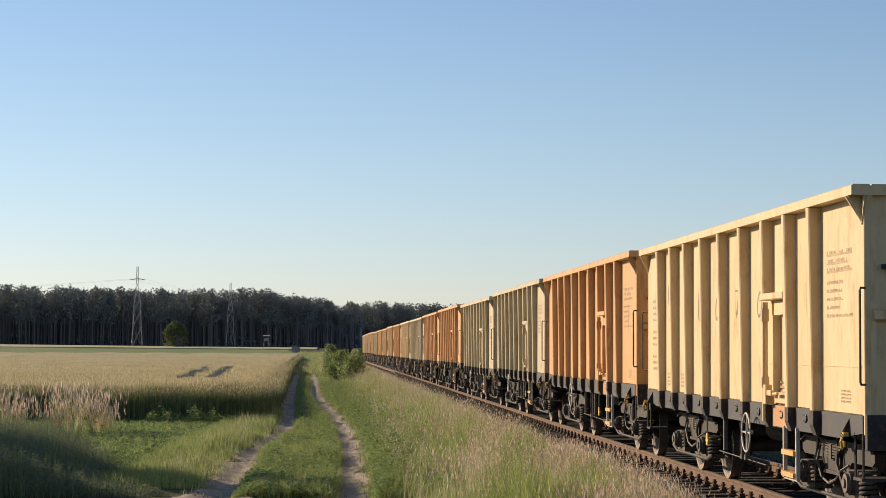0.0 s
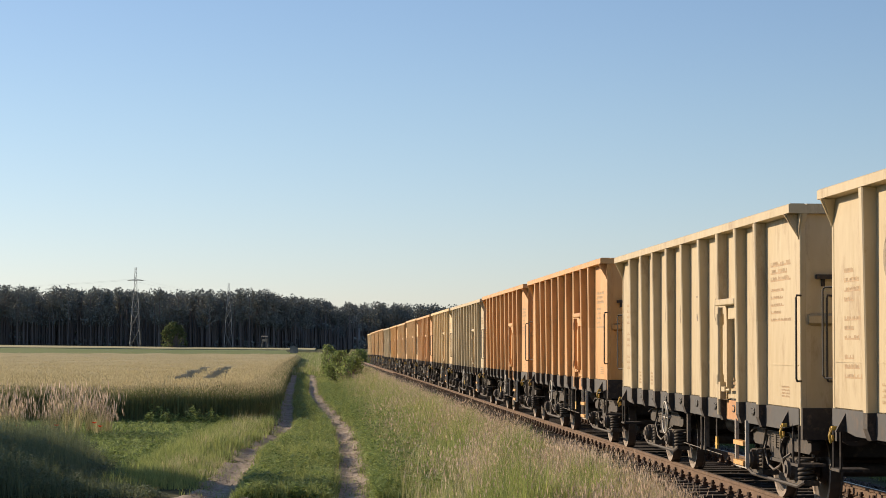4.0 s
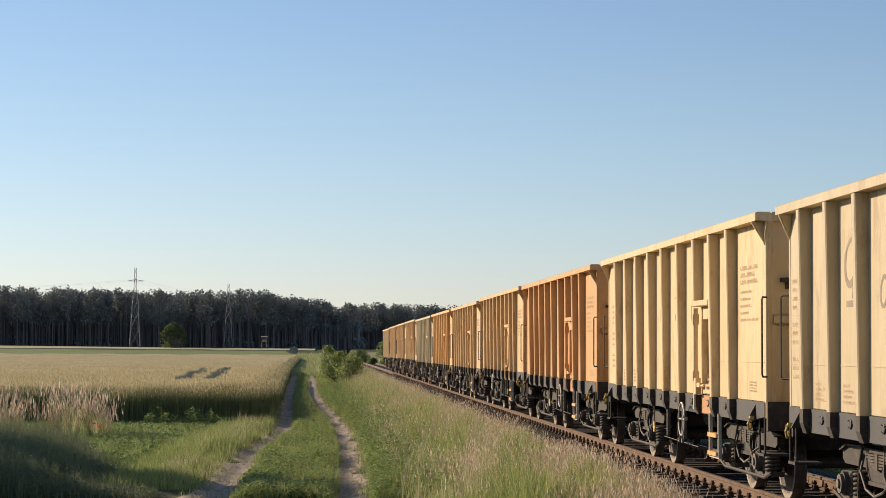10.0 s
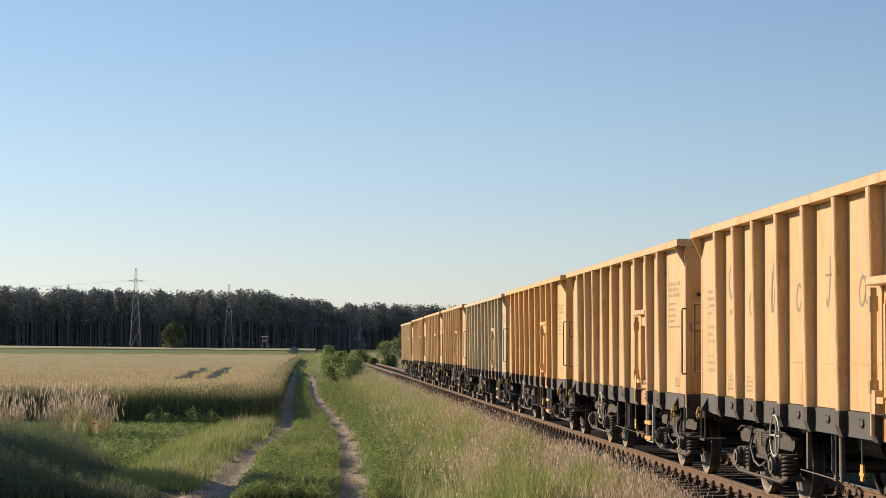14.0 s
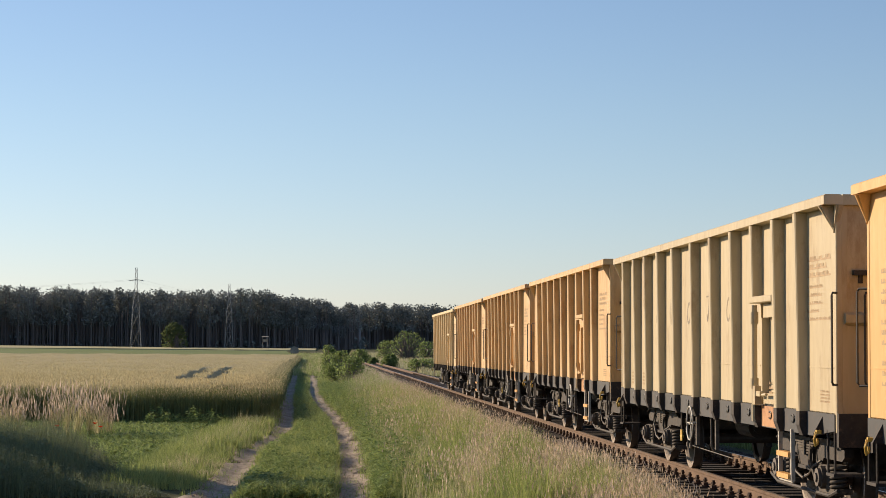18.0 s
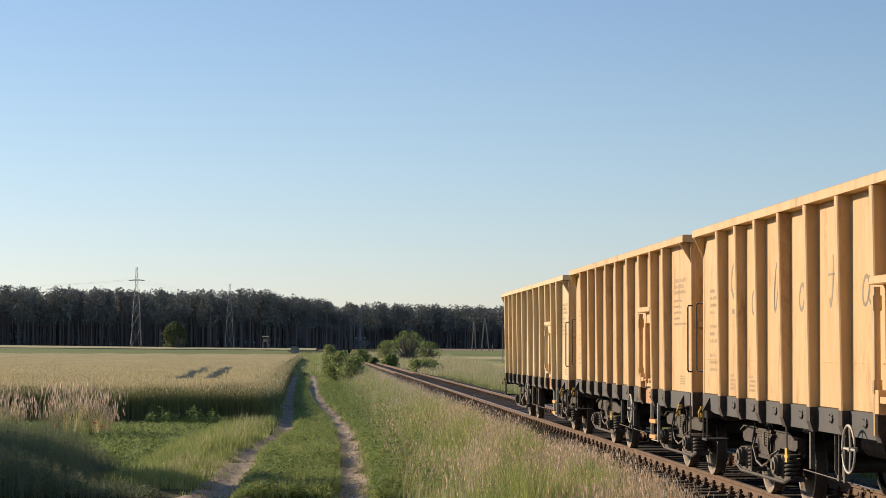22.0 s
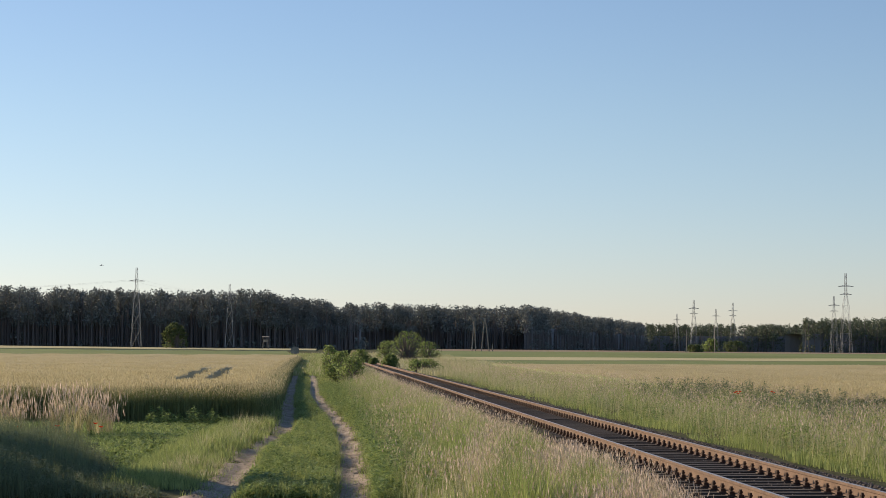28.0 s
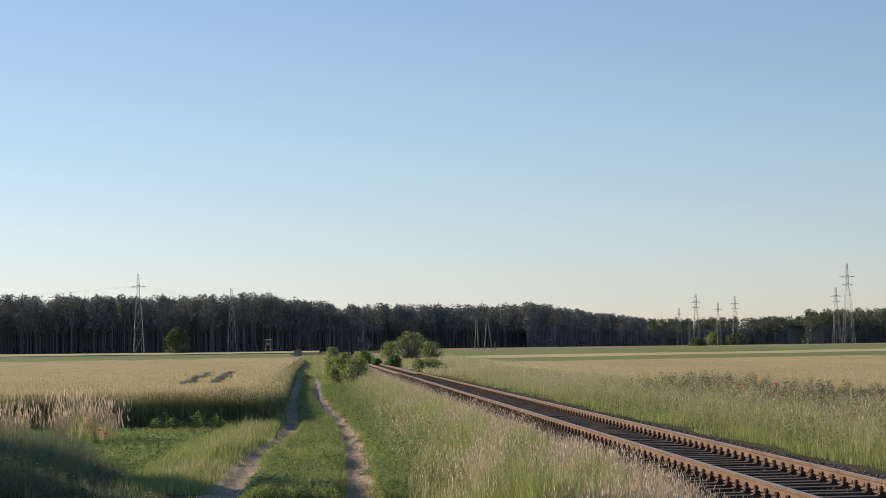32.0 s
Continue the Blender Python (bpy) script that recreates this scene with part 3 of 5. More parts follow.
def wagon(long):
    """An open high-sided goods wagon; +y is its rear end, the door stands near its front."""
    B = 14.50 if long else 12.80
    L = PITCH_LONG if long else PITCH_SHORT
    w = new("goods_wagon")
    h = B / 2
    # the ribs from rear to front; the door hangs from the third last
    ys = (6.36, 5.23, 4.12, 2.90, 1.60, 0.13, -1.25, -2.58, -3.80, -4.93, -6.01) if long else (4.88, 3.74, 2.62, 1.38, 0.14, -1.17, -2.44, -3.56, -4.69)
    door_i = len(ys) - 3
    edges = [h - 0.03, *ys, -h + 0.03]
    for s in (-1, 1):
        turn = Matrix.Rotation(0 if s < 0 else math.pi, 4, "Z")

        def put(ob):
            if s > 0:
                ob.matrix_basis = turn @ ob.matrix_basis
            return ob
        for i in range(len(edges) - 1):
            a, b = edges[i + 1], edges[i]
            g = Geo()
            if i == door_i + 1:
                g.box(-X_PANEL, -X_PANEL + 0.03, a, b, 2.42, Z_RIM)
            else:
                g.box(-X_PANEL, -X_PANEL + 0.03, a, b, Z_PAINT - 0.02, Z_RIM)
                g.box(-X_PANEL - 0.006, -X_PANEL, a + 0.03, b - 0.03, 1.655, 1.667)
            put(part("side_panel", g, C_CREAM, w))
        for i, y in enumerate(ys):
            if i == door_i:
                put(part("rib", RIB_DOOR, None, w, at=(0, y, 0)))
            elif i > door_i:
                put(part("rib", RIB_UPPER, None, w, at=(0, y, 0)))
                put(part("rib", RIB_LOWER, None, w, at=(0, y, 0)))
            else:
                put(part("rib", RIB, None, w, at=(0, y, 0)))
            put(part("rib_foot", FOOT, None, w, at=(0, y, 0)))
            if 0 < i:
                put(part("tie_ring", RING, None, w, at=(0, (y + ys[i - 1]) / 2, 0)))
        # the small side door with its frame and lock bar
        a, b = ys[door_i + 1] + 0.06, ys[door_i]
        put(part("door_beam", Geo().box(-1.46, -1.32, a - 0.02, b + 0.08, 2.39, 2.47, 0.01), C_CREAM, w))
        d = put(part("side_door", Geo().box(-1.31, -1.28, a, b, 1.2, 2.39), C_CREAM, w))
        part("door_stile", Geo().box(-1.37, -1.31, a + 0.02, a + 0.12, 1.22, 2.37), C_CREAM, d)
        part("door_stile", Geo().box(-1.40, -1.31, b - 0.36, b - 0.30, 1.345, 2.215), C_CREAM, d)
        part("door_rail", Geo().box(-1.37, -1.31, a + 0.123, b - 0.3, 2.22, 2.37), C_CREAM, d)
        part("door_rail", Geo().box(-1.37, -1.31, a + 0.123, b - 0.3, 1.22, 1.34), C_CREAM, d)
        part("lock_bar", Geo().tube([(-1.42, b - 0.03, 1.0), (-1.42, b - 0.03, 2.37)], 0.036, 10).cyl((-1.42, b - 0.03, 2.22), "z", 0.05, 0.14, 10).cyl((-1.42, b - 0.03, 1.45), "z", 0.05, 0.12, 10), C_CREAM, d)
        part("door_latch", Geo().box(-1.44, -1.36, b - 0.40, b - 0.05, 1.30, 1.36).box(-1.45, -1.37, b - 0.18, b - 0.06, 1.2, 1.42).tube([(-1.43, b - 0.5, 1.32), (-1.44, b - 0.75, 1.33)], 0.018, 6), C_CREAM, d)
        # sill, tapered at both ends
        put(part("side_sill", Geo().prism([(-h, 1.02), (-h, Z_PAINT), (h, Z_PAINT), (h, 1.02), (h - 0.9, Z_SILL), (-h + 0.9, Z_SILL)], "x", -1.348, -1.30), M_SILL, w, "black-painted side sill"))
        put(part("sill_patch", Geo().box(-1.353, -1.348, a - 0.05, b - 0.05, Z_SILL + 0.01, Z_PAINT), M_PATCH, w, "orange primer patch on the sill"))
        put(part("top_rim", Geo().prism([(-X_RIM, Z_RIM + 0.005), (-X_RIM, Z_TOP - 0.015), (-X_RIM + 0.02, Z_TOP), (-1.30, Z_TOP), (-1.27, Z_TOP - 0.02), (-1.27, Z_RIM - 0.0)], "y", -h - 0.10, h + 0.10), C_CREAM, w))
        for e in (-1, 1):
            put(part("corner_post", Geo().box(-1.336, -1.27, e * h - 0.05, e * h + 0.03, 1.0, Z_RIM, 0.008), C_CREAM, w))
            tip = Vector((-1.335, e * (h + 0.01), Z_RIM - 0.28))
            for nm, top, inner in (("corner_gusset", Vector((-1.462, e * (h - 0.09), Z_RIM)), Vector((-1.335, e * (h - 0.09), Z_RIM))), ("corner_gusset", Vector((-1.30, e * (h + 0.095), Z_RIM)), Vector((-1.30, e * (h + 0.02), Z_RIM)))):
                away = (top - inner).normalized() * 0.022
                across = Vector((0, e * 0.018, 0)) if abs(away.x) > abs(away.y) else Vector((-0.018, 0, 0))
                g = Geo()
                for u, v in ((inner, top), (top - away, top + away)):
                    wide = across if v is not top else across * 2.2
                    g.add([u - wide, v - wide, tip - wide * 0.4, u + wide, v + wide, tip + wide * 0.4], [(0, 1, 2), (5, 4, 3), (0, 3, 4, 1), (1, 4, 5, 2), (2, 5, 3, 0)])
                put(part(nm, g, C_CREAM, w))
            for hx_ in (1.36, 1.02):
                put(part("handrail", Geo().tube([(-hx_ + 0.05, e * (h + 0.02), 2.42), (-hx_ - 0.03, e * (h + 0.12), 2.42), (-hx_ - 0.045, e * (h + 0.14), 2.39), (-hx_ - 0.045, e * (h + 0.14), 1.52), (-hx_ - 0.03, e * (h + 0.12), 1.49), (-hx_ + 0.05, e * (h + 0.02), 1.49)], 0.012, 6), M_HANDRAIL, w))
            put(part("sill_gusset", Geo().prism([(-1.34, 1.17), (-1.34, 0.97), (-1.45, 0.97)], "y", e * (h - 0.50) - 0.02, e * (h - 0.50) + 0.02), M_IRON, w))
            put(part("rope_hook", HOOK, None, w, at=(0, e * (h - 0.35), 0)))
            put(part("buffer", Geo().cyl((-0.875, e * (h + 0.20), 1.04), "y", 0.10, 0.42, 12).cyl((-0.875, e * (h + 0.06), 1.04), "y", 0.15, 0.16, 12).cyl((-0.875, e * (h + 0.56), 1.04), "y", 0.23, 0.05, 20).cyl((-0.875, e * (h + 0.40), 1.04), "y", 0.06, 0.3, 10), M_IRON, w))
            put(part("corner_step", Geo().box(-1.36, -1.05, e * (h - 0.15) - 0.16, e * (h - 0.15) + 0.16, 0.56, 0.59).tube([(-1.34, e * (h - 0.15) - 0.14, 0.57), (-1.34, e * (h - 0.15) - 0.14, 1.02)], 0.014, 5).tube([(-1.34, e * (h - 0.15) + 0.14, 0.57), (-1.34, e * (h - 0.15) + 0.14, 1.02)], 0.014, 5), M_IRON, w))
        # faded lettering panel as bars, and large strokes between the ribs
        def bars(y_from, length, z, tall, unit, seed):
            """One unreadable stencilled line: a flat bar with an uneven upper edge."""
            pick = random.Random(seed)
            vs, y, x = [], y_from, -X_PANEL - 0.002
            while y > y_from - length:
                top = tall * (0.4 if pick.random() < 0.18 else pick.choice((1.0, 1.0, 0.85)))
                for yy in (y, y - unit * 0.62):
                    vs += [(x, yy, z), (x, yy, z + top)]
                vs += [(x, y - unit * 0.64, z), (x, y - unit * 0.64, z + tall * 0.3), (x, y - unit * 0.98, z), (x, y - unit * 0.98, z + tall * 0.3)]
                y -= unit
            return Geo().add(vs, [(i, i + 1, i + 3, i + 2) for i in range(0, len(vs) - 2, 2)])
        yb = (edges[-1] + edges[-2]) / 2 + 0.05
        for r in range(8):
            z = 2.78 - r * 0.085 - (0.03 if r > 2 else 0)
            ln = (0.95, 0.78, 0.98, 0.62, 0.58, 0.64, 0.5, 1.0)[r]
            put(part("stencil_line", bars(yb + 0.48, ln, z, 0.055 if r < 3 else 0.034, 0.055 if r < 3 else 0.036, r), M_MARK, w))
        for k in range(4):
            put(part("stencil_line", bars(yb - 0.05, 0.4, 1.30 + 0.035 * k, 0.02, 0.025, 20 + k), M_MARK, w))
        yb = (edges[0] + edges[1]) / 2
        for r in range(12):
            if r not in (3, 7):
                put(part("stencil_line", bars(yb + 0.34, (0.62, 0.5, 0.3)[r % 3], 1.5 + r * 0.095, 0.045, 0.05, 40 + r), M_MARK, w))
        for k in (1, 2, len(edges) - 4):
            yb = (edges[k] + edges[k + 1]) / 2 + 0.1
            for r in range(4):
                put(part("stencil_line", bars(yb + 0.22, (0.42, 0.3, 0.4, 0.24)[r], 1.28 + r * 0.055, 0.032, 0.04, 60 + 5 * k + r), M_MARK, w))
        x = -X_PANEL - 0.002
        for k in range(6):
            lo, hi = edges[2 + k + long], edges[1 + k + long]
            yc = (hi + lo) / 2 + 0.02
            for path, wide in stroke(k, yc):
                put(part("painted_stroke", Geo().ribbon(path, x, wide), M_LETTER, w, "worn grey painted stroke"))
    # ends, floor, underframe
    for e in (-1, 1):
        part("end_wall", Geo().box(-1.28, 1.28, e * h - 0.02, e * h + 0.01, 1.1, Z_RIM), C_CREAM, w)
        part("end_beam", Geo().prism([(e * h, 2.08), (e * (h + 0.10), 2.12), (e * (h + 0.10), 2.20), (e * h, 2.24)], "x", -1.25, 1.25), C_CREAM, w)
        part("end_rim", Geo().box(-1.272, 1.272, e * (h + 0.02) - 0.08, e * (h + 0.02) + 0.08, Z_RIM, Z_TOP - 0.001), C_CREAM, w)
        part("end_flange", Geo().box(-1.30, -1.22, e * h - 0.005, e * (h + 0.05) + 0.005, 1.2, Z_RIM - 0.01), C_CREAM, w)
        part("end_flange", Geo().box(1.22, 1.30, e * h - 0.005, e * (h + 0.05) + 0.005, 1.2, Z_RIM - 0.01), C_CREAM, w)
        part("end_bracket", Geo().box(-1.16, -0.86, min(e * h, e * (h + 0.09)), max(e * h, e * (h + 0.09)), 2.60, 2.65).box(-1.10, -1.06, min(e * h, e * (h + 0.05)), max(e * h, e * (h + 0.05)), 2.52, 2.60), M_IRON, w)
        part("end_sill", Geo().box(-1.33, 1.33, e * h - 0.10, e * h + 0.03, 0.86, 1.2), M_IRON, w)
        part("coupling", Geo().box(-0.06, 0.06, e * (h + 0.16) - 0.18, e * (h + 0.16) + 0.18, 0.98, 1.10).tube([(0.0, e * (h + 0.3), 1.0), (0, e * (h + 0.5), 0.9), (0, e * (h + 0.62), 0.95)], 0.03, 6).tube([(0.25, e * h, 0.95), (0.27, e * (h + 0.2), 0.7), (0.25, e * (h + 0.5), 0.62), (0.2, e * (h + 0.62), 0.65)], 0.025, 6), M_IRON, w)
        for k in (-0.45, 0.45):
            part("end_rib", Geo().box(k - 0.06, k + 0.06, min(e * h, e * (h + 0.07)), max(e * h, e * (h + 0.07)), 1.2, Z_RIM), C_CREAM, w)
    part("floor_plate", Geo().box(-1.33, 1.33, -h + 0.02, h - 0.02, 1.13, 1.2), M_IRON, w)
    und = Geo().box(-0.28, 0.28, -h, h, 0.78, 1.13)
    for k in np.linspace(-h + 1.2, h - 1.2, 9):
        und.box(-1.32, 1.32, k - 0.05, k + 0.05, 0.98, 1.13)
    part("underframe", und, M_IRON, w)
    yd = ys[door_i + 1] + (-0.22 if long else 0.10)
    for s in (-1, 1):
        ladder = part("step_ladder", Geo().box(s * 1.35 - 0.022, s * 1.35 + 0.022, yd * -s - 0.32, yd * -s - 0.278, 0.40, 0.97).box(s * 1.35 - 0.022, s * 1.35 + 0.022, yd * -s + 0.278, yd * -s + 0.32, 0.40, 0.97).box(s * 1.35 - 0.012, s * 1.35 + 0.012, yd * -s - 0.32, yd * -s + 0.32, 0.385, 0.40), M_PALE, w, "thin grey step ladder")
        for z in (0.42, 0.66):
            part("tread", Geo().box(s * 1.35 - 0.05, s * 1.35 + 0.03, yd * -s - 0.276, yd * -s + 0.276, z, z + 0.055), M_STEP, ladder, "orange-painted step")
        yh = h - (7.1 if long else 8.0)
        part("brake_wheel", Geo().tube([(s * 1.46, yh * -s + 0.23 * math.cos(a), 0.83 + 0.23 * math.sin(a)) for a in np.linspace(0, 2 * math.pi, 24, endpoint=False)], 0.012, 6, True).tube([(s * 1.45, yh * -s - 0.22, 0.83), (s * 1.44, yh * -s, 0.83), (s * 1.45, yh * -s + 0.22, 0.83)], 0.012, 5).tube([(s * 1.45, yh * -s, 0.61), (s * 1.44, yh * -s, 0.83), (s * 1.45, yh * -s, 1.05)], 0.012, 5).cyl((s * 1.42, yh * -s, 0.83), "x", 0.022, 0.09, 8), M_PALE, w, "pale-painted spoked handbrake wheel")
        for o in (0.62, 0.85):
            part("hanger_rod", Geo().tube([(s * 1.33, (yh + o) * -s, 1.0), (s * 1.33, (yh + o) * -s, 0.52)], 0.011, 5).box(s * 1.33 - 0.015, s * 1.33 + 0.015, (yh + o) * -s - 0.03, (yh + o) * -s + 0.03, 0.47, 0.53), M_PIPE, w)
    part("air_tank", Geo().cyl((-0.55, 0.3, 0.78), "y", 0.15, 0.9, 16).cyl((-0.55, -0.18, 0.78), "y", 0.09, 0.06, 12), M_IRON, w, "grey compressed-air tank")
    part("brake_cylinder", Geo().cyl((0.5, -0.6, 0.75), "y", 0.18, 0.6, 14), M_IRON, w)
    part("brake_lever", Geo().box(-1.25, -1.2, -0.62, -0.56, 0.50, 1.0).box(-1.25, -1.2, 0.76, 0.82, 0.50, 1.0).tube([(-1.22, 1.2, 0.47), (-1.22, -1.6, 0.44)], 0.007, 5).tube([(-1.25, -0.3, 0.98), (-1.25, -0.32, 0.55), (-1.2, -0.3, 0.46)], 0.018, 6), M_PIPE, w)
    part("brake_plate", Geo().box(-1.3, -1.28, 1.66, 1.76, 0.52, 0.68).box(-1.30, -1.275, 1.63, 1.79, 0.57, 0.60), M_YELLOW, w, "yellow brake lever plate")
    part("brake_hanger", Geo().tube([(-1.29, 1.71, 0.68), (-1.29, 1.71, 1.0)], 0.012, 5), M_PIPE, w)
    for y in ((-5.0, 4.6) if long else (-4.25, 3.7)):
        bogie(w, y)
    return w


def stroke(k, yc):
    """Paths in y and z, each with its width, of one large slanted painted letter."""
    def arc(hw, hh, zc, a0, a1, n=16, dy=0.0):
        pts = []
        for a in np.linspace(a0, a1, n):
            dz = hh * math.sin(a)
            pts.append((yc + dy - hw * math.cos(a) - dz * 0.18, zc + dz))
        return pts
    if k == 0:
        return [(arc(0.20, 0.22, 2.68, 2.6, 6.1), 0.075), (arc(0.20, 0.22, 2.68, 0.1, 2.7), 0.045), ([(yc - 0.15, 2.78), (yc - 0.10, 2.53), (yc - 0.06, 2.32)], 0.04), ([(yc + 0.16, 2.27), (yc - 0.18, 2.27)], 0.085)]
    if k in (1, 3):
        return [(arc(0.11, 0.14, 2.36, 0, 6.2), 0.045)]
    if k == 2:
        return [(arc(0.07, 0.28, 2.50, -1.7, 4.2), 0.036), (arc(0.07, 0.26, 2.50, 2.4, 4.6), 0.06)]
    if k == 4:
        return [(arc(0.06, 0.26, 2.50, -2.4, 1.4), 0.045), ([(yc + 0.13, 2.56), (yc - 0.13, 2.56)], 0.03)]
    return [(arc(0.11, 0.14, 2.36, 0.6, 6.2), 0.04), ([(yc - 0.13, 2.50), (yc - 0.10, 2.28), (yc - 0.17, 2.23)], 0.04)]


COLOURS = {-1: C_CREAM, 0: C_ORANGE, 1: C_PALE, 2: C_PALE, 3: C_ORANGE, 4: C_ORANGE, 5: C_PALE, 6: C_CREAM, 7: C_ORANGE, 8: C_TAN, 9: C_TAN, 10: C_DEEP,
           11: C_PALE, 12: C_TAN, 13: C_TAN, 14: C_TAN, 15: C_CREAM}
WORDS = {C_CREAM.name: "cream", C_PALE.name: "pale grey-cream", C_ORANGE.name: "orange", C_DEEP.name: "amber-yellow", C_TAN.name: "tan-orange"}
LONG = (5, 11, 15)
wagons = {}
base = {False: wagon(False), True: wagon(True)}
for k in range(-1, 16):
    lg = k in LONG
    if k == 0 or k == 5:
        w = base[lg]
    else:
        w = copy_thing(base[lg], pose(0, 0, 0))
    wagons[k] = w
    tagged(w, "%s open-topped ribbed %sgoods wagon with black sill" % (WORDS[COLOURS[k].name], "long " if lg else ""), "goods wagon", "wagons of the passing train")
BRAKE_AT_REAR = (0, 1, 2, 3, 8, 9, 10)          # wagons whose handbrake stands further from the door
for k in BRAKE_AT_REAR:
    for o in wagons[k].children:
        if o.name.startswith("brake_wheel"):
            o.location.y += 3.03 if o.data.vertices[0].co.x < 0 else -3.03
        elif o.name.startswith(("brake_plate", "brake_hanger")):
            o.location.y -= 3.3
for k, w in wagons.items():
    for o in w.children_recursive:
        if o.type == "MESH" and o.data.materials and o.data.materials[0].name == C_CREAM.name:
            o.material_slots[0].link = "OBJECT"
            o.material_slots[0].material = COLOURS[k]

LIFT = {0: 0.04, 1: 0.05, 3: 0.075, 4: 0.05, 5: 0.02, 6: 0.03, 7: 0.025, 8: 0.045, 11: -0.01, 12: 0.05, 13: 0.045, 14: 0.03, 15: -0.02}          # how much higher the springs carry a body
SHIFT = {-1: -0.75, 0: -0.75, 1: -0.9, 2: -0.7, 5: -0.15, 6: -0.15, 7: 0.25, 12: 0.2, 13: 0.2, 14: -0.1}          # slack in the couplings
for k, lift in LIFT.items():
    for o in wagons[k].children:
        if o.name.split(".")[0] == "bogie":
            o.location.z -= lift

# ---------------------------------------------------------------- pylons
def pylon(name, x, y, h, label, arms=2, wide=None):
    z0 = float(ground_z(x, y))
    t = thing(name, label, "pylon", "pylons", at=(x, y, z0))
    wb = wide or h * 0.066
    legs = Geo()
    lev = [0, 0.25, 0.45, 0.6, 0.72, 0.82, 0.9, 1.0]
    half = lambda u: wb * (1 - u) + 0.35 * u if u < 0.72 else 0.62 * (1 - u) + 0.27
    r = 0.045
    for sx in (-1, 1):
        for sy in (-1, 1):
            part("leg", Geo().tube([(sx * half(u), sy * half(u), h * u) for u in lev], r, 4), M_LATTICE, t)
    for a, b in zip(lev[:-1], lev[1:]):
        br = Geo()
        for q in range(4):
            c = [(-1, -1), (1, -1), (1, 1), (-1, 1)]
            p0, p1 = c[q], c[(q + 1) % 4]
            br.tube([(p0[0] * half(a), p0[1] * half(a), h * a), (p1[0] * half(b), p1[1] * half(b), h * b)], 0.022, 4)
            br.tube([(p1[0] * half(a), p1[1] * half(a), h * a), (p0[0] * half(b), p0[1] * half(b), h * b)], 0.022, 4)
            br.tube([(p0[0] * half(b), p0[1] * half(b), h * b), (p1[0] * half(b), p1[1] * half(b), h * b)], 0.022, 4)
        part("brace", br, M_LATTICE, t)
    for i in range(arms):
        zz = h * (0.82 - 0.1 * i) + 0.4
        ln = h * (0.10 if i == 0 else 0.075)
        part("cross_arm", Geo().tube([(-ln, 0, zz), (0, 0, zz + 0.5), (ln, 0, zz)], 0.07, 4).tube([(-ln, 0, zz), (ln, 0, zz)], 0.07, 4), M_LATTICE, t)
    return t


def bearing_x(px, y):
    return y * math.tan(math.atan((px - 784) / 3540) + radians(YAW))


for px, y, h, arms in ((242, 640, 25.6, 1), (407, 690, 22.2, 1), (1497, 700, 28.5, 2), (1476, 900, 26, 2), (1228, 860, 22.5, 2), (1297, 1000, 25, 2), (1267, 1150, 25, 1), (1198, 1250, 24, 1)):
    pylon("pylon", bearing_x(px, y), y, h, "grey steel lattice power pylon at the field's edge", arms)

def wires(x0, y0, z0, x1, y1, z1, sag):
    t = thing("power_line", "thin sagging power wires between pylons", "power line")
    for o in (-2.0, 2.0):
        part("wire", Geo().tube([(x0 + (x1 - x0) * u + o, y0 + (y1 - y0) * u, z0 + (z1 - z0) * u - sag * 4 * u * (1 - u)) for u in np.linspace(0, 1, 13)], 0.012, 4), M_LATTICE, t)


pxa, pxb = bearing_x(242, 640), bearing_x(407, 690)
wires(pxa, 640, 23.5, pxa - 170, 600, 22.5, 4.0)
wires(pxa, 640, 23.5, pxb, 690, 21.5, 1.5)

# ---------------------------------------------------------------- woods
def clumps(cx, cy, cz, rx, ry, rz, n, size, gen):
    """Small leaf faces spread in an ellipsoid shell: arrays of verts and faces."""
    d = gen.normal(size=(n, 3))
    d /= np.linalg.norm(d, axis=1)[:, None]
    rad = gen.uniform(0.45, 1.0, n) ** 0.6
    c = d * rad[:, None] * np.array([rx, ry, rz]) + np.array([cx, cy, cz])
    u = gen.normal(size=(n, 3))
    u /= np.linalg.norm(u, axis=1)[:, None]
    w = np.cross(u, gen.normal(size=(n, 3)))
    w /= np.linalg.norm(w, axis=1)[:, None] + 1e-9
    s = size * gen.uniform(0.6, 1.4, n)[:, None]
    v = np.stack([c - u * s, c + w * s * 0.7, c + u * s, c - w * s * 0.7], 1).reshape(-1, 3)
    return v, np.arange(4 * n).reshape(n, 4)


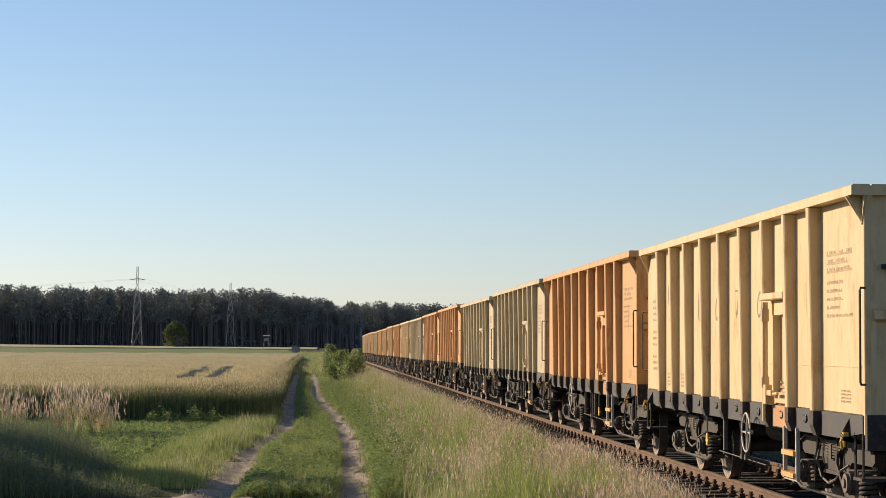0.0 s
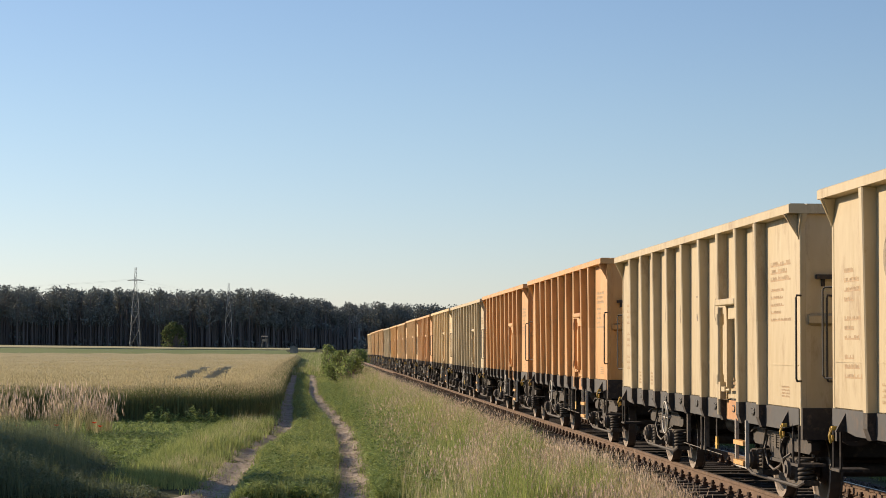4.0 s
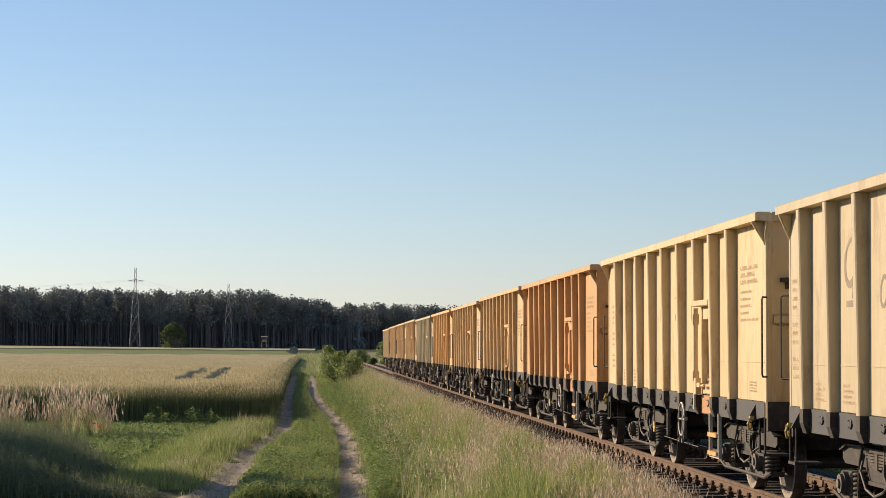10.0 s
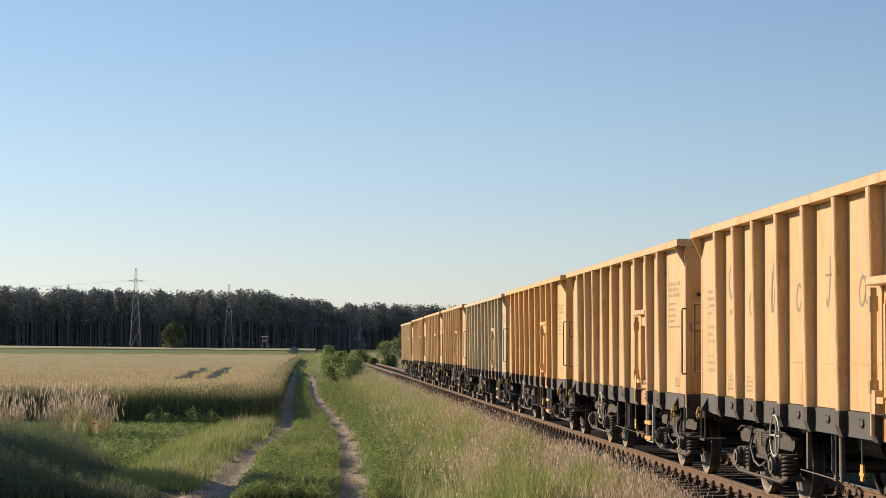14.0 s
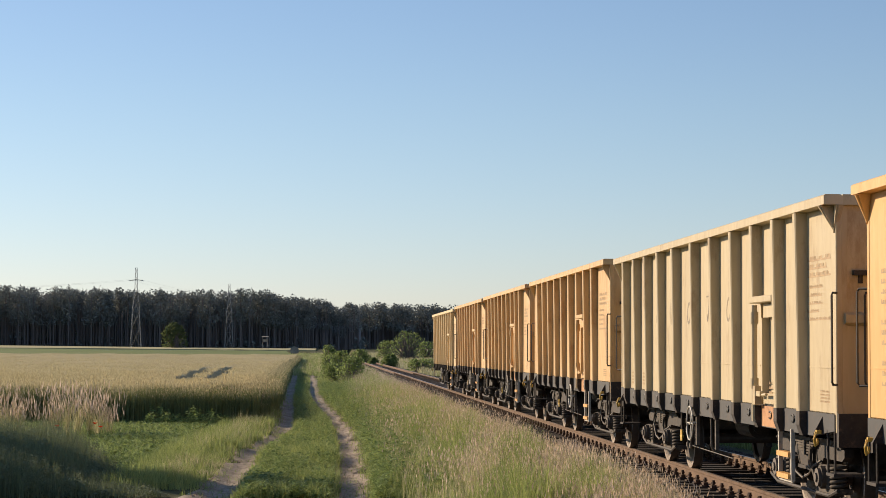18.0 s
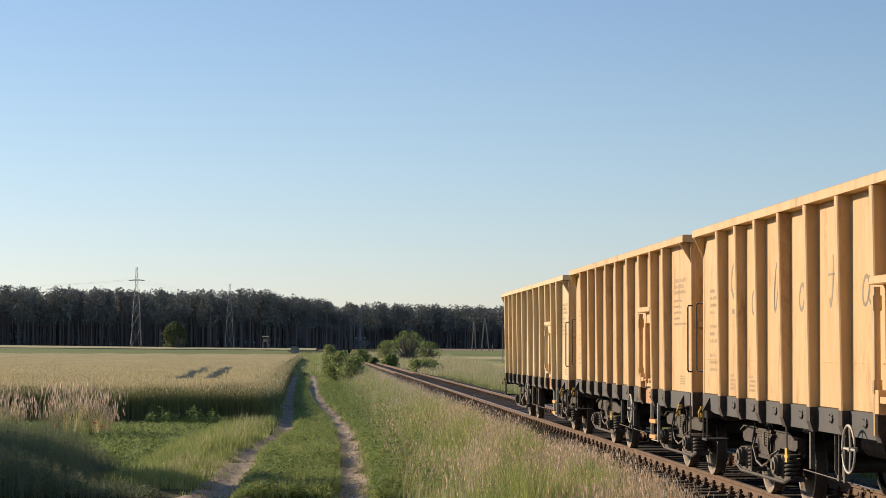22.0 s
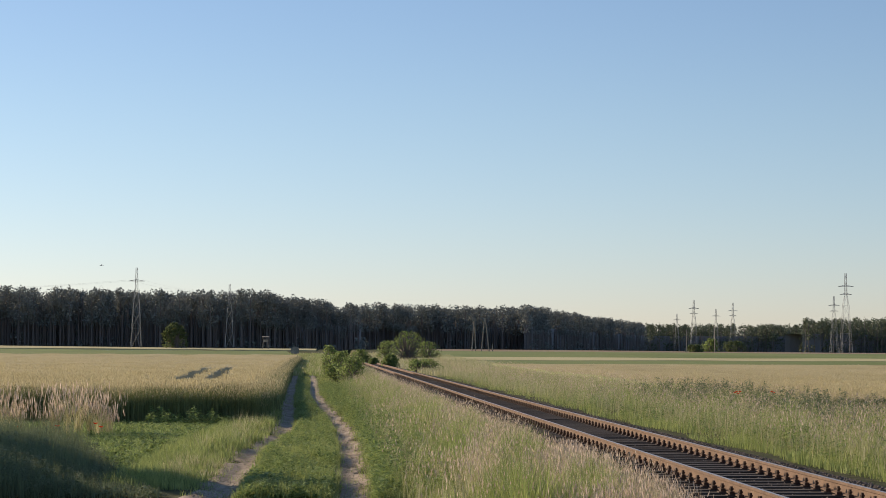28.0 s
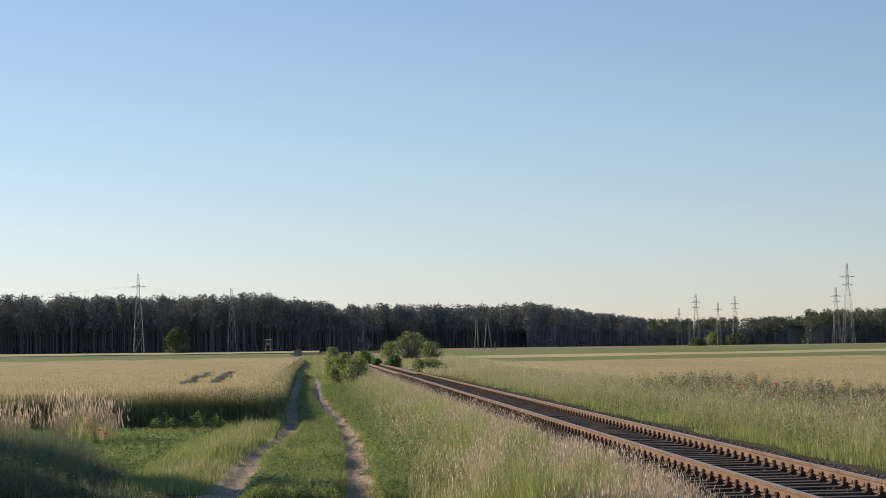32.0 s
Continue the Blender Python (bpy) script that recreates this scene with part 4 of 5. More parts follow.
def pine_set(spots, heights, gen):
    """Crowns and trunks for many pines as arrays."""
    cv, cf, tv, tf = [], [], [], []
    nc = nt = 0
    for (x, y), h in zip(spots, heights):
        z0 = float(ground_z(x, y))
        lean = gen.uniform(-0.3, 0.3, 2)
        r = h * gen.uniform(0.10, 0.15)
        near = y < 860
        for k in range(gen.integers(6, 11)):
            zc = z0 + h * gen.uniform(0.42, 0.94)
            sh = 1.25 - (zc - z0) / h
            v, f = clumps(x + gen.uniform(-1, 1) * r * 0.8 * sh, y + gen.uniform(-1, 1) * r * 0.8, zc, r * (0.4 + sh), r * (0.4 + sh), h * 0.075, 50 if near else 26, h * (0.015 if near else 0.021), gen)
            cv.append(v)
            cf.append(f + nc)
            nc += len(v)
        v, f = clumps(x, y, z0 + h * 0.95, r * 0.35, r * 0.35, h * 0.06, 14, h * 0.016, gen)
        cv.append(v)
        cf.append(f + nc)
        nc += len(v)
        a = np.arange(5) * 2 * np.pi / 5
        ring = np.stack([np.cos(a), np.sin(a), a * 0], -1)
        v = np.concatenate([ring * h * 0.012 + [x, y, z0], ring * h * 0.006 + [x + lean[0], y + lean[1], z0 + h * 0.85]])
        f = np.array([(i, (i + 1) % 5, 5 + (i + 1) % 5, 5 + i) for i in range(5)])
        tv.append(v)
        tf.append(f + nt)
        nt += 10
    return np.concatenate(cv), np.concatenate(cf), np.concatenate(tv), np.concatenate(tf)


def wood(name, px0, px1, y0, y1, depth, h0, h1, n, label, gen, mat=None):
    mat = mat or M_PINE_HAZE
    px = gen.uniform(px0, px1, n)
    u = (px - px0) / (px1 - px0)
    back = gen.uniform(-0.12, 1, n) * depth
    ys = y0 + (y1 - y0) * u + back
    xs = np.array([bearing_x(p, q) for p, q in zip(px, ys)])
    hs = (h0 + (h1 - h0) * u) * gen.uniform(0.90, 1.05, n)
    cv, cf, tv, tf = pine_set(list(zip(xs, ys)), hs, gen)
    t = thing(name, label, "woods", kind="stuff")
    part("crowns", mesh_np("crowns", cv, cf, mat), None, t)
    part("trunks", mesh_np("trunks", tv, tf, M_BARK_HAZE), None, t)
    # bare poles of the front rows
    m = int(n * (1.3 if mat is M_PINE_HAZE else 0.2))
    px = gen.uniform(px0, px1, m)
    py = y0 + (y1 - y0) * (px - px0) / (px1 - px0) + gen.uniform(-1, depth * 0.075, m)
    bx = np.array([bearing_x(p, q) for p, q in zip(px, py)])
    wide = gen.uniform(0.10, 0.26, m)
    zb, zt = ground_z(bx, py) - 0.3, ground_z(bx, py) + gen.uniform(0.35, 0.7, m) * h1
    ring = np.stack([np.cos(np.arange(4) * np.pi / 2), np.sin(np.arange(4) * np.pi / 2)], -1)
    low = np.concatenate([np.stack([bx, py], -1)[:, None] + ring[None] * wide[:, None, None], np.repeat(zb[:, None, None], 4, 1)], 2)
    high = np.concatenate([np.stack([bx, py], -1)[:, None] + ring[None] * wide[:, None, None] * 0.6, np.repeat(zt[:, None, None], 4, 1)], 2)
    v = np.concatenate([low, high], 1).reshape(-1, 3)
    f = np.array([(i, (i + 1) % 4, 4 + (i + 1) % 4, 4 + i) for i in range(4)])
    part("poles", mesh_np("poles", v, (np.arange(m)[:, None, None] * 8 + f[None]).reshape(-1, 4), M_BARK_HAZE), None, t)
    # dense undergrowth along the edge
    m = int(n * (1.2 if mat is M_PINE_HAZE else 3.0))
    px = gen.uniform(px0, px1, m)
    u = (px - px0) / (px1 - px0)
    vs, fs, k = [], [], 0
    for p, q in zip(px, u):
        yy = y0 + (y1 - y0) * q + gen.uniform(0, depth)
        xx = bearing_x(p, yy)
        hh = gen.uniform(1.5, 6.0) if mat is M_PINE_HAZE else gen.uniform(4.0, 12.0)
        v, f = clumps(xx, yy, float(ground_z(xx, yy)) + hh * 0.5, 3.0, 3.0, hh * 0.55, 26, 0.6, gen)
        vs.append(v)
        fs.append(f + k)
        k += len(v)
    part("undergrowth", mesh_np("undergrowth", np.concatenate(vs), np.concatenate(fs), mat), None, t)
    # a plain wall added behind the first rows, its pale colour imitating hazy depth
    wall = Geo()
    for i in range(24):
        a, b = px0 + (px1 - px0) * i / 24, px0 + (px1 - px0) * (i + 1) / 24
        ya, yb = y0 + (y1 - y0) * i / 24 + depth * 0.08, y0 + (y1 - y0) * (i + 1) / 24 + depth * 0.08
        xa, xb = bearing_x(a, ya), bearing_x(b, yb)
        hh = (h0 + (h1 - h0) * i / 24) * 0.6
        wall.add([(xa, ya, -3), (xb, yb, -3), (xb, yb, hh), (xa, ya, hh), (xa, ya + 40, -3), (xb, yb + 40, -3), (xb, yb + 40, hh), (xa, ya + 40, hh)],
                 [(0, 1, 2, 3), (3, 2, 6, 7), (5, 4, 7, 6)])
    part("inner_canopy", wall, M_DEPTH_HAZE, t)
    return t


gen = np.random.default_rng(3)
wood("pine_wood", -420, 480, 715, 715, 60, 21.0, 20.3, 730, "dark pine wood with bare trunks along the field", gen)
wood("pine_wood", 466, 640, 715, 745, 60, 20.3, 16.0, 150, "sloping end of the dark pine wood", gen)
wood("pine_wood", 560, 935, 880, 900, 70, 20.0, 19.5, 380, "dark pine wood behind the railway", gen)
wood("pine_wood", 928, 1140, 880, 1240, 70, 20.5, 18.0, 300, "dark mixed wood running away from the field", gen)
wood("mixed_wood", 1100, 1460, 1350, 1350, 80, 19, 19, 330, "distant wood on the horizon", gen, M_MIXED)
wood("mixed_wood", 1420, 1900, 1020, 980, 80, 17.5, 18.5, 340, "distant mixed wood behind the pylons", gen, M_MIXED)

# ---------------------------------------------------------------- bushes and single trees
def bush(name, x, y, w, h, n, label, mat=M_LEAF, leaf=0.12, gen=gen, trunk=0.0):
    z0 = float(ground_z(x, y))
    t = thing(name, label, "bush" if name == "bush" else "tree", at=(x, y, z0))
    vs, fs, k = [], [], 0
    blobs = 60
    gen = np.random.default_rng(int(abs(x * 131 + y * 17)))
    st = Geo()
    for i in range(blobs):
        u = gen.uniform(0.0, 1.0)                                   # up the bush; it narrows unevenly to its top
        reach = 0.5 * w * math.sqrt(1.0 - 0.88 * u * u) * gen.uniform(0.2, 1.0) ** 0.6
        a = gen.uniform(0, 2 * math.pi)
        bx, by = reach * math.cos(a), reach * math.sin(a)
        bz = trunk + (0.10 + 0.82 * u) * (h - trunk)
        br = w * gen.uniform(0.06, 0.20) * (1.2 - 0.6 * u)
        v, f = clumps(bx, by, bz, br, br, min(br * 1.4, h - bz) * 0.95 + 0.05, n // blobs, leaf, gen)
        v[:, 2] = np.maximum(v[:, 2], 0.02)
        vs.append(v)
        fs.append(f + k)
        k += len(v)
        st.tube([(bx * 0.15, by * 0.15, -0.05), (bx * 0.5, by * 0.5, bz * 0.5), (bx, by, bz)], [w * 0.022, w * 0.014, w * 0.006], 5)
    part("trunk" if trunk else "branches", st, M_BARK_HAZE, t)
    part("crown", mesh_np("crown", np.concatenate(vs), np.concatenate(fs), mat), None, t)
    return t


for px, y, w, h, lab in ((584, 162, 1.9, 2.7, "slim green shrub beside the farm track"), (602, 150, 2.5, 2.1, "leafy green bush beside the farm track"), (626, 138, 2.4, 1.75, "leafy green bush beside the farm track"),
                         (598, 143, 2.0, 1.3, "low green bush beside the farm track"), (638, 290, 3.2, 2.1, "green bush beside the rails"), (663, 270, 1.4, 1.0, "low green bush beside the rails"),
                         (691, 240, 2.0, 1.6, "round pale green bush beside the rails"), (722, 330, 6.4, 4.9, "tall broad green bush behind the rails"), (688, 345, 4.2, 3.4, "upright green bush behind the rails"),
                         (756, 350, 4.6, 3.2, "straggling green bush behind the rails"), (748, 192, 3.9, 1.3, "low spreading dark bush in the verge")):
    bush("bush", bearing_x(px, y), y, w, h, 1700, lab, leaf=0.045 + 0.01 * w if y < 200 else 0.10)
bush("tree", bearing_x(310, 660), 660, 8.4, 8.6, 2600, "rounded broadleaf tree at the field's edge", M_TREE, 0.34, trunk=0.4)
bush("bush", bearing_x(1228, 640), 640, 6.0, 2.6, 900, "dark bush in the far field", M_TREE, 0.3)
bush("bush", bearing_x(1258, 700), 700, 6.0, 5.0, 900, "light green bush in the far field", leaf=0.32)
bush("bush", bearing_x(1300, 760), 760, 9.0, 4.5, 900, "dark bushes at the edge of the far wood", M_TREE, 0.36)

# ---------------------------------------------------------------- crops
def field(name, edges, y0, y1, mat, lift, label, n=40, m=60, dents=()):
    """A crop canopy between two edges given as functions of y; dents: trampled lanes (x0, y0, x1, y1)."""
    ys = np.geomspace(y0, y1, m)
    us = 1 - np.linspace(1, 0, n) ** 1.6
    a, b = edges
    X = a(ys)[:, None] * (1 - us[None, :]) + b(ys)[:, None] * us[None, :]
    Y = np.repeat(ys[:, None], n, 1)
    Z = ground_z(X, Y) + lift + 0.06 * np.sin(X * 0.8 + Y * 0.05) * np.sin(Y * 0.21) * (lift > 0.3)
    for ax_, ay_, bx_, by_ in dents:
        L2 = (bx_ - ax_) ** 2 + (by_ - ay_) ** 2
        t = np.clip(((X - ax_) * (bx_ - ax_) + (Y - ay_) * (by_ - ay_)) / L2, 0, 1)
        d = np.hypot(X - ax_ - t * (bx_ - ax_), (Y - ay_ - t * (by_ - ay_)) * 0.25)
        Z = Z - 0.55 * np.exp(-(d / 0.26) ** 2) * (0.75 + 0.25 * np.sin(Y * 0.37 + X))
    if lift < 0.5:          # uneven borders between the far strips
        Y = Y * (1 + 0.012 * np.sin(X * 0.05 + y0) + 0.006 * np.sin(X * 0.13 + 2 * y0))
    v = np.stack([X, Y, Z], -1)
    i = (np.arange(m - 1)[:, None] * n + np.arange(n - 1)[None, :]).ravel()
    f = np.stack([i, i + 1, i + n + 1, i + n], -1)
    vs, fs, k = [], [], 0
    for edge in (v[0], v[-1], v[:, 0], v[:, -1]):       # the sides of the crop, down to the ground
        e = edge.copy()
        e[:, 2] -= lift + 0.15
        q = len(edge)
        vs += [edge, e]
        j = np.arange(q - 1)
        fs.append(np.stack([k + j, k + j + 1, k + q + j + 1, k + q + j], -1))
        k += 2 * q
    top = tagged(new(name, mesh_np(name, v.reshape(-1, 3), f, mat)), label, "field", kind="stuff")
    part("crop_sides", mesh_np("crop_sides", np.concatenate(vs), np.concatenate(fs), M_WHEATSTALK if lift > 0.5 else mat), None, top, "green stalks at the crop's edge")
    return top


WHEAT_Y0 = 63.5
LANES = ((-5.78, 81.0, -7.5, 136.5), (-4.6, 82.7, -6.4, 142.0))
left_edge = lambda y: rut_left(y) - 0.75 - 0.35 * (1 - smooth(64, 80, y))
far_left = lambda y: -0.42 * y - 10
right_near = lambda y: 16.8 + 0.01 * y
right_far = lambda y: 0.55 * y + 30
field("wheat_field", (far_left, lambda y: left_edge(y) - 0.35), WHEAT_Y0 + 1.4, 310, M_WHEATTOP, 1.06, "ripening wheat field, golden, with two trampled lanes", 170, 260, LANES)
field("green_field", (lambda y: -0.6 * y, lambda y: path_x(y) - 2.5 + 0 * y), 338, 560, M_FIELDGREEN, 0.12, "strip of green crop before the woods")
field("pale_field", (lambda y: -0.6 * y, lambda y: 0.0 * y - 2), 575, 690, M_FIELDPALE, 0.3, "pale ripe strip before the woods")
field("barley_field", (right_near, right_far), 72, 226, M_WHEATTOP, 0.62, "ripening barley field beside the railway", 60, 120)
field("green_field", (right_near, right_far), 228, 316, M_FIELDGREEN, 0.3, "strip of green crop beyond the barley")
field("pale_field", (right_near, right_far), 318, 372, M_FIELDPALE, 0.3, "pale ripe strip between green crops")
field("green_field", (right_near, right_far), 374, 560, M_FIELDGREEN, 0.3, "broad green field before the woods")
field("stubble_field", (right_near, right_far), 565, 780, M_STUBBLE, 0.2, "pinkish bare field before the woods")

# ---------------------------------------------------------------- grasses
def blades(name, xs, ys, hs, width, mat, label, bend=0.25, gen=gen, lift=0.0, category="grass"):
    """Bent tapering grass blades rooted on the ground, as one mesh."""
    n = len(xs)
    z = ground_z(xs, ys) - 0.02 + lift
    a = gen.uniform(0, 2 * np.pi, n)
    dx, dy = np.cos(a), np.sin(a)
    b = a + np.pi / 2 + gen.uniform(-0.6, 0.6, n)
    lean = hs * bend * gen.uniform(0.1, 1.0, n)
    lx, ly = np.cos(b) * lean, np.sin(b) * lean
    w = width * gen.uniform(0.7, 1.3, n) / 2
    v = np.empty((n, 5, 3), np.float32)
    v[:, 0] = np.stack([xs - dx * w, ys - dy * w, z], -1)
    v[:, 1] = np.stack([xs + dx * w, ys + dy * w, z], -1)
    v[:, 2] = np.stack([xs + dx * w * 0.8 + lx * 0.3, ys + dy * w * 0.8 + ly * 0.3, z + hs * 0.55], -1)
    v[:, 3] = np.stack([xs - dx * w * 0.8 + lx * 0.3, ys - dy * w * 0.8 + ly * 0.3, z + hs * 0.55], -1)
    v[:, 4] = np.stack([xs + lx, ys + ly, z + hs], -1)
    k = np.arange(n)[:, None] * 5
    f = np.concatenate([k + [0, 1, 2], k + [0, 2, 3], k + [3, 2, 4]], 1).reshape(-1, 3)
    ob = new(name, mesh_np(name, v.reshape(-1, 3), f, mat))
    tips = v[:, 4]
    return tagged(ob, label, category, kind="stuff"), tips


def plumes(name, tips, length, width, mat, label, gen=gen, category="grass"):
    """Slim seed heads on the tips of stalks."""
    n = len(tips)
    a = gen.uniform(0, np.pi, n)
    L = length * gen.uniform(0.7, 1.3, n)
    w = width * gen.uniform(0.7, 1.3, n)
    d = np.stack([np.cos(a), np.sin(a), a * 0], -1)
    up = np.stack([gen.normal(0, 0.18, n), gen.normal(0, 0.18, n), np.ones(n)], -1)
    base_ = tips - up * (L * 0.35)[:, None]
    top = base_ + up * L[:, None]
    mid = base_ + up * (L * 0.4)[:, None]
    v = np.stack([base_, mid + d * w[:, None], top, mid - d * w[:, None]], 1).reshape(-1, 3)
    f = np.arange(4 * n).reshape(n, 4)
    return tagged(new(name, mesh_np(name, v, f, mat)), label, category, kind="stuff")


def scatter(n, x0, x1, y0, y1, gen=gen, near=1.6):
    """Places over a strip, denser towards the camera; x0 and x1 may be functions of y."""
    u = gen.uniform(0, 1, n)
    p = 1 - near
    ys = (y0 ** p + u * (y1 ** p - y0 ** p)) ** (1 / p)
    a = x0(ys) if callable(x0) else x0
    b = x1(ys) if callable(x1) else x1
    return a + (b - a) * gen.uniform(0, 1, n), ys


def patchy(x, y, k=1.0):
    """A smooth uneven pattern from 0 to 1."""
    return 0.5 + 0.25 * (np.sin(x * 2.1 * k + 1.7 * np.sin(y * 0.9 * k)) + np.sin(y * 1.3 * k + 2.0 * np.sin(x * 1.1 * k + 0.4)))


def keep(xs, ys, chance, gen=gen):
    m = gen.uniform(0, 1, len(xs)) < chance
    return xs[m], ys[m]


def tufts(n, per, x0, x1, y0, y1, sigma=0.07, near=1.6, gen=gen):
    """Places gathered in tufts, with a height factor for each tuft."""
    cx, cy = scatter(n, x0, x1, y0, y1, gen, near)
    hm = gen.uniform(0.45, 1.25, n) * (0.6 + 0.55 * patchy(cx, cy, 0.7))
    k = np.repeat(np.arange(n), per)
    return cx[k] + gen.normal(0, sigma, n * per), cy[k] + gen.normal(0, sigma, n * per), hm[k]


# verge between the farm track and the rails
xs, ys, hm = tufts(3000, 26, lambda y: rut_right(y) + 0.42, 4.2, 31, 150)
blades("verge_tufts", xs, ys, hm * (0.20 + 0.40 * smooth(1.2, 2.6, xs) * (1 - 0.7 * smooth(3.2, 4.2, xs))) * gen.uniform(0.5, 1.2, len(xs)), 0.012, M_GRASS, "thick green grass tufts on the verge", 0.75)
xs, ys, hm = tufts(1300, 14, lambda y: 2.5 + 0.5 * np.sin(y * 0.9) + 0.4 * np.sin(y * 0.37), 4.5, 23, 160, 0.07)
_, tips = blades("verge_tufts", xs, ys, (0.36 + 0.30 * hm) * gen.uniform(0.75, 1.1, len(xs)) * (1 - 0.5 * smooth(3.3, 4.4, xs)), 0.007, M_HAY, "pale dry grass tufts by the rails", 0.7)
plumes("seed_heads", tips, 0.085, 0.0065, M_PLUME, "pinkish feathery seed heads by the rails")
xs, ys, hm = tufts(1000, 16, 11.0, lambda y: 16.8 + 0.02 * y, 34, 220)
_, tips = blades("verge_tufts", xs, ys, (0.35 + 0.55 * hm) * gen.uniform(0.6, 1.15, len(xs)), 0.015, M_GRASS, "thick green grass tufts beyond the rails", 0.8)
plumes("seed_heads", tips[::6], 0.11, 0.010, M_PLUME, "pale seed heads beyond the rails")
xs, ys, hm = tufts(1500, 24, lambda y: rut_left(y) + 0.32, lambda y: rut_right(y) - 0.28, 31, 140, 0.09)
blades("track_tufts", xs, ys, 0.27 * hm * gen.uniform(0.4, 1.2, len(xs)), 0.013, M_GRASS, "low grass tufts in the middle of the farm track", 0.9)
xs, ys, hm = tufts(420, 24, lambda y: rut_left(y) - 1.3, lambda y: rut_left(y) - 0.42, 36, 140, 0.09)
blades("track_tufts", xs, ys, (0.16 + 0.2 * smooth(0.5, 1.3, rut_left(ys) - xs)) * hm * gen.uniform(0.5, 1.2, len(xs)), 0.014, M_HAY, "pale grass tufts between the farm track and the field", 0.7)
xs, ys = scatter(90000, lambda y: rut_right(y) + 0.36 + 0.12 * np.sin(y * 0.8), 4.45, 24, 220)
xs, ys = keep(xs, ys, np.minimum(1, 0.08 + 1.5 * patchy(xs * 2.4, ys * 0.6) ** 1.5))
tall = smooth(1.3, 2.7, xs + 0.5 * (patchy(xs, ys, 0.4) - 0.5))
hs = (0.13 + 0.60 * tall * (1 - 0.6 * smooth(3.2, 4.4, xs))) * gen.uniform(0.4, 1.3, len(xs)) * (0.5 + 0.75 * patchy(xs * 2.4, ys * 0.6))
blades("verge_grass", xs, ys, hs, 0.011, M_GRASS, "lush green grass on the verge by the rails", 0.5)
xs, ys = scatter(120000, 1.2, lambda y: 4.75 + 0.25 * np.sin(y * 1.7) - 0.45 * smooth(36, 60, y), 23, 220)
xs, ys = keep(xs, ys, (0.10 + 0.9 * smooth(2.2, 3.5, xs + 1.4 * (patchy(xs + 9, ys, 0.5) - 0.5))) * (0.1 + 0.9 * patchy(xs * 2.1 + 4, ys * 0.55) ** 1.3))
hs = 0.80 * gen.uniform(0.55, 1.15, len(xs)) * (0.6 + 0.5 * patchy(xs * 2.1 + 4, ys * 0.55)) * (1 - 0.5 * smooth(3.5, 4.7, xs))
_, tips = blades("verge_stalks", xs, ys, hs, 0.005, M_HAY, "dry straw-coloured grass stalks by the rails", 0.6)
plumes("seed_heads", tips[gen.uniform(0, 1, len(tips)) < 0.62], 0.075, 0.006, M_PLUME, "pinkish seed heads of verge grass")
# beyond the rails
xs, ys = scatter(100000, lambda y: 9.6 + 0.25 * np.sin(y * 0.6), lambda y: 14.5 + 0.04 * y, 34, 250)
xs, ys = keep(xs, ys, np.minimum(1, 0.1 + 1.4 * patchy(xs * 1.8, ys * 0.5) ** 1.3))
hs = (0.26 + 0.34 * smooth(10.0, 13.0, xs)) * gen.uniform(0.45, 1.25, len(xs)) * (0.45 + 0.8 * patchy(xs * 1.8, ys * 0.5))
blades("verge_grass", xs, ys, hs, 0.013, M_GRASS, "lush green grass beyond the rails", 0.4)
xs, ys = scatter(70000, 10.1, lambda y: 17.2 + 0.02 * y, 34, 280)
xs, ys = keep(xs, ys, 0.25 + 0.75 * np.maximum(patchy(xs * 1.5 + 5, ys * 0.4) ** 2 * smooth(9.8, 12.0, xs), smooth(60, 110, ys)))
hs = 0.8 * gen.uniform(0.6, 1.2, len(xs))
_, tips = blades("verge_stalks", xs, ys, hs, 0.006, M_HAY, "dry straw-coloured grass stalks beyond the rails", 0.6)
plumes("seed_heads", tips[gen.uniform(0, 1, len(tips)) < 0.6], 0.085, 0.007, M_PLUME, "pinkish seed heads beyond the rails")
xs, ys = scatter(22000, lambda y: path_x(y) - 3.0, 4.6, 170, 470, near=1.3)
blades("far_grass", xs, ys, 0.42 * gen.uniform(0.4, 1.3, len(xs)), 0.05, M_GRASS, "rough grass round the far end of the farm track", 0.5)
xs, ys = scatter(16000, lambda y: path_x(y) - 3.0, 4.6, 170, 470, near=1.3)
xs, ys = keep(xs, ys, patchy(xs, ys * 0.2, 0.8))
blades("far_grass", xs, ys, 0.5 * gen.uniform(0.5, 1.3, len(xs)), 0.04, M_HAY, "drying grass round the far end of the farm track", 0.4)
xs, ys = scatter(26000, 8.9, lambda y: 17.5 + 0.02 * y, 170, 480, near=1.3)
blades("far_grass", xs, ys, 0.6 * gen.uniform(0.4, 1.3, len(xs)), 0.04, M_HAY, "drying grass beside the far rails", 0.4)
# the farm track's middle and edges
xs, ys = scatter(42000, lambda y: rut_left(y) + 0.18, lambda y: rut_right(y) - 0.16, 31, 220)
xs, ys = keep(xs, ys, np.minimum(1, 0.1 + 1.3 * patchy(xs * 2.6, ys * 0.7) ** 1.4))
blades("track_grass", xs, ys, 0.25 * gen.uniform(0.25, 1.2, len(xs)) * (0.3 + patchy(xs * 2.6, ys * 0.7)), 0.013, M_GRASS, "short grass along the middle of the farm track", 0.8)
xs, ys = scatter(30000, lambda y: rut_right(y) + 0.2, lambda y: rut_right(y) + 1.2, 31, 220)
xs, ys = keep(xs, ys, (0.2 + 0.8 * patchy(xs, ys, 1.7)) * (0.2 + 0.8 * smooth(0.2, 0.6, xs - rut_right(ys))))
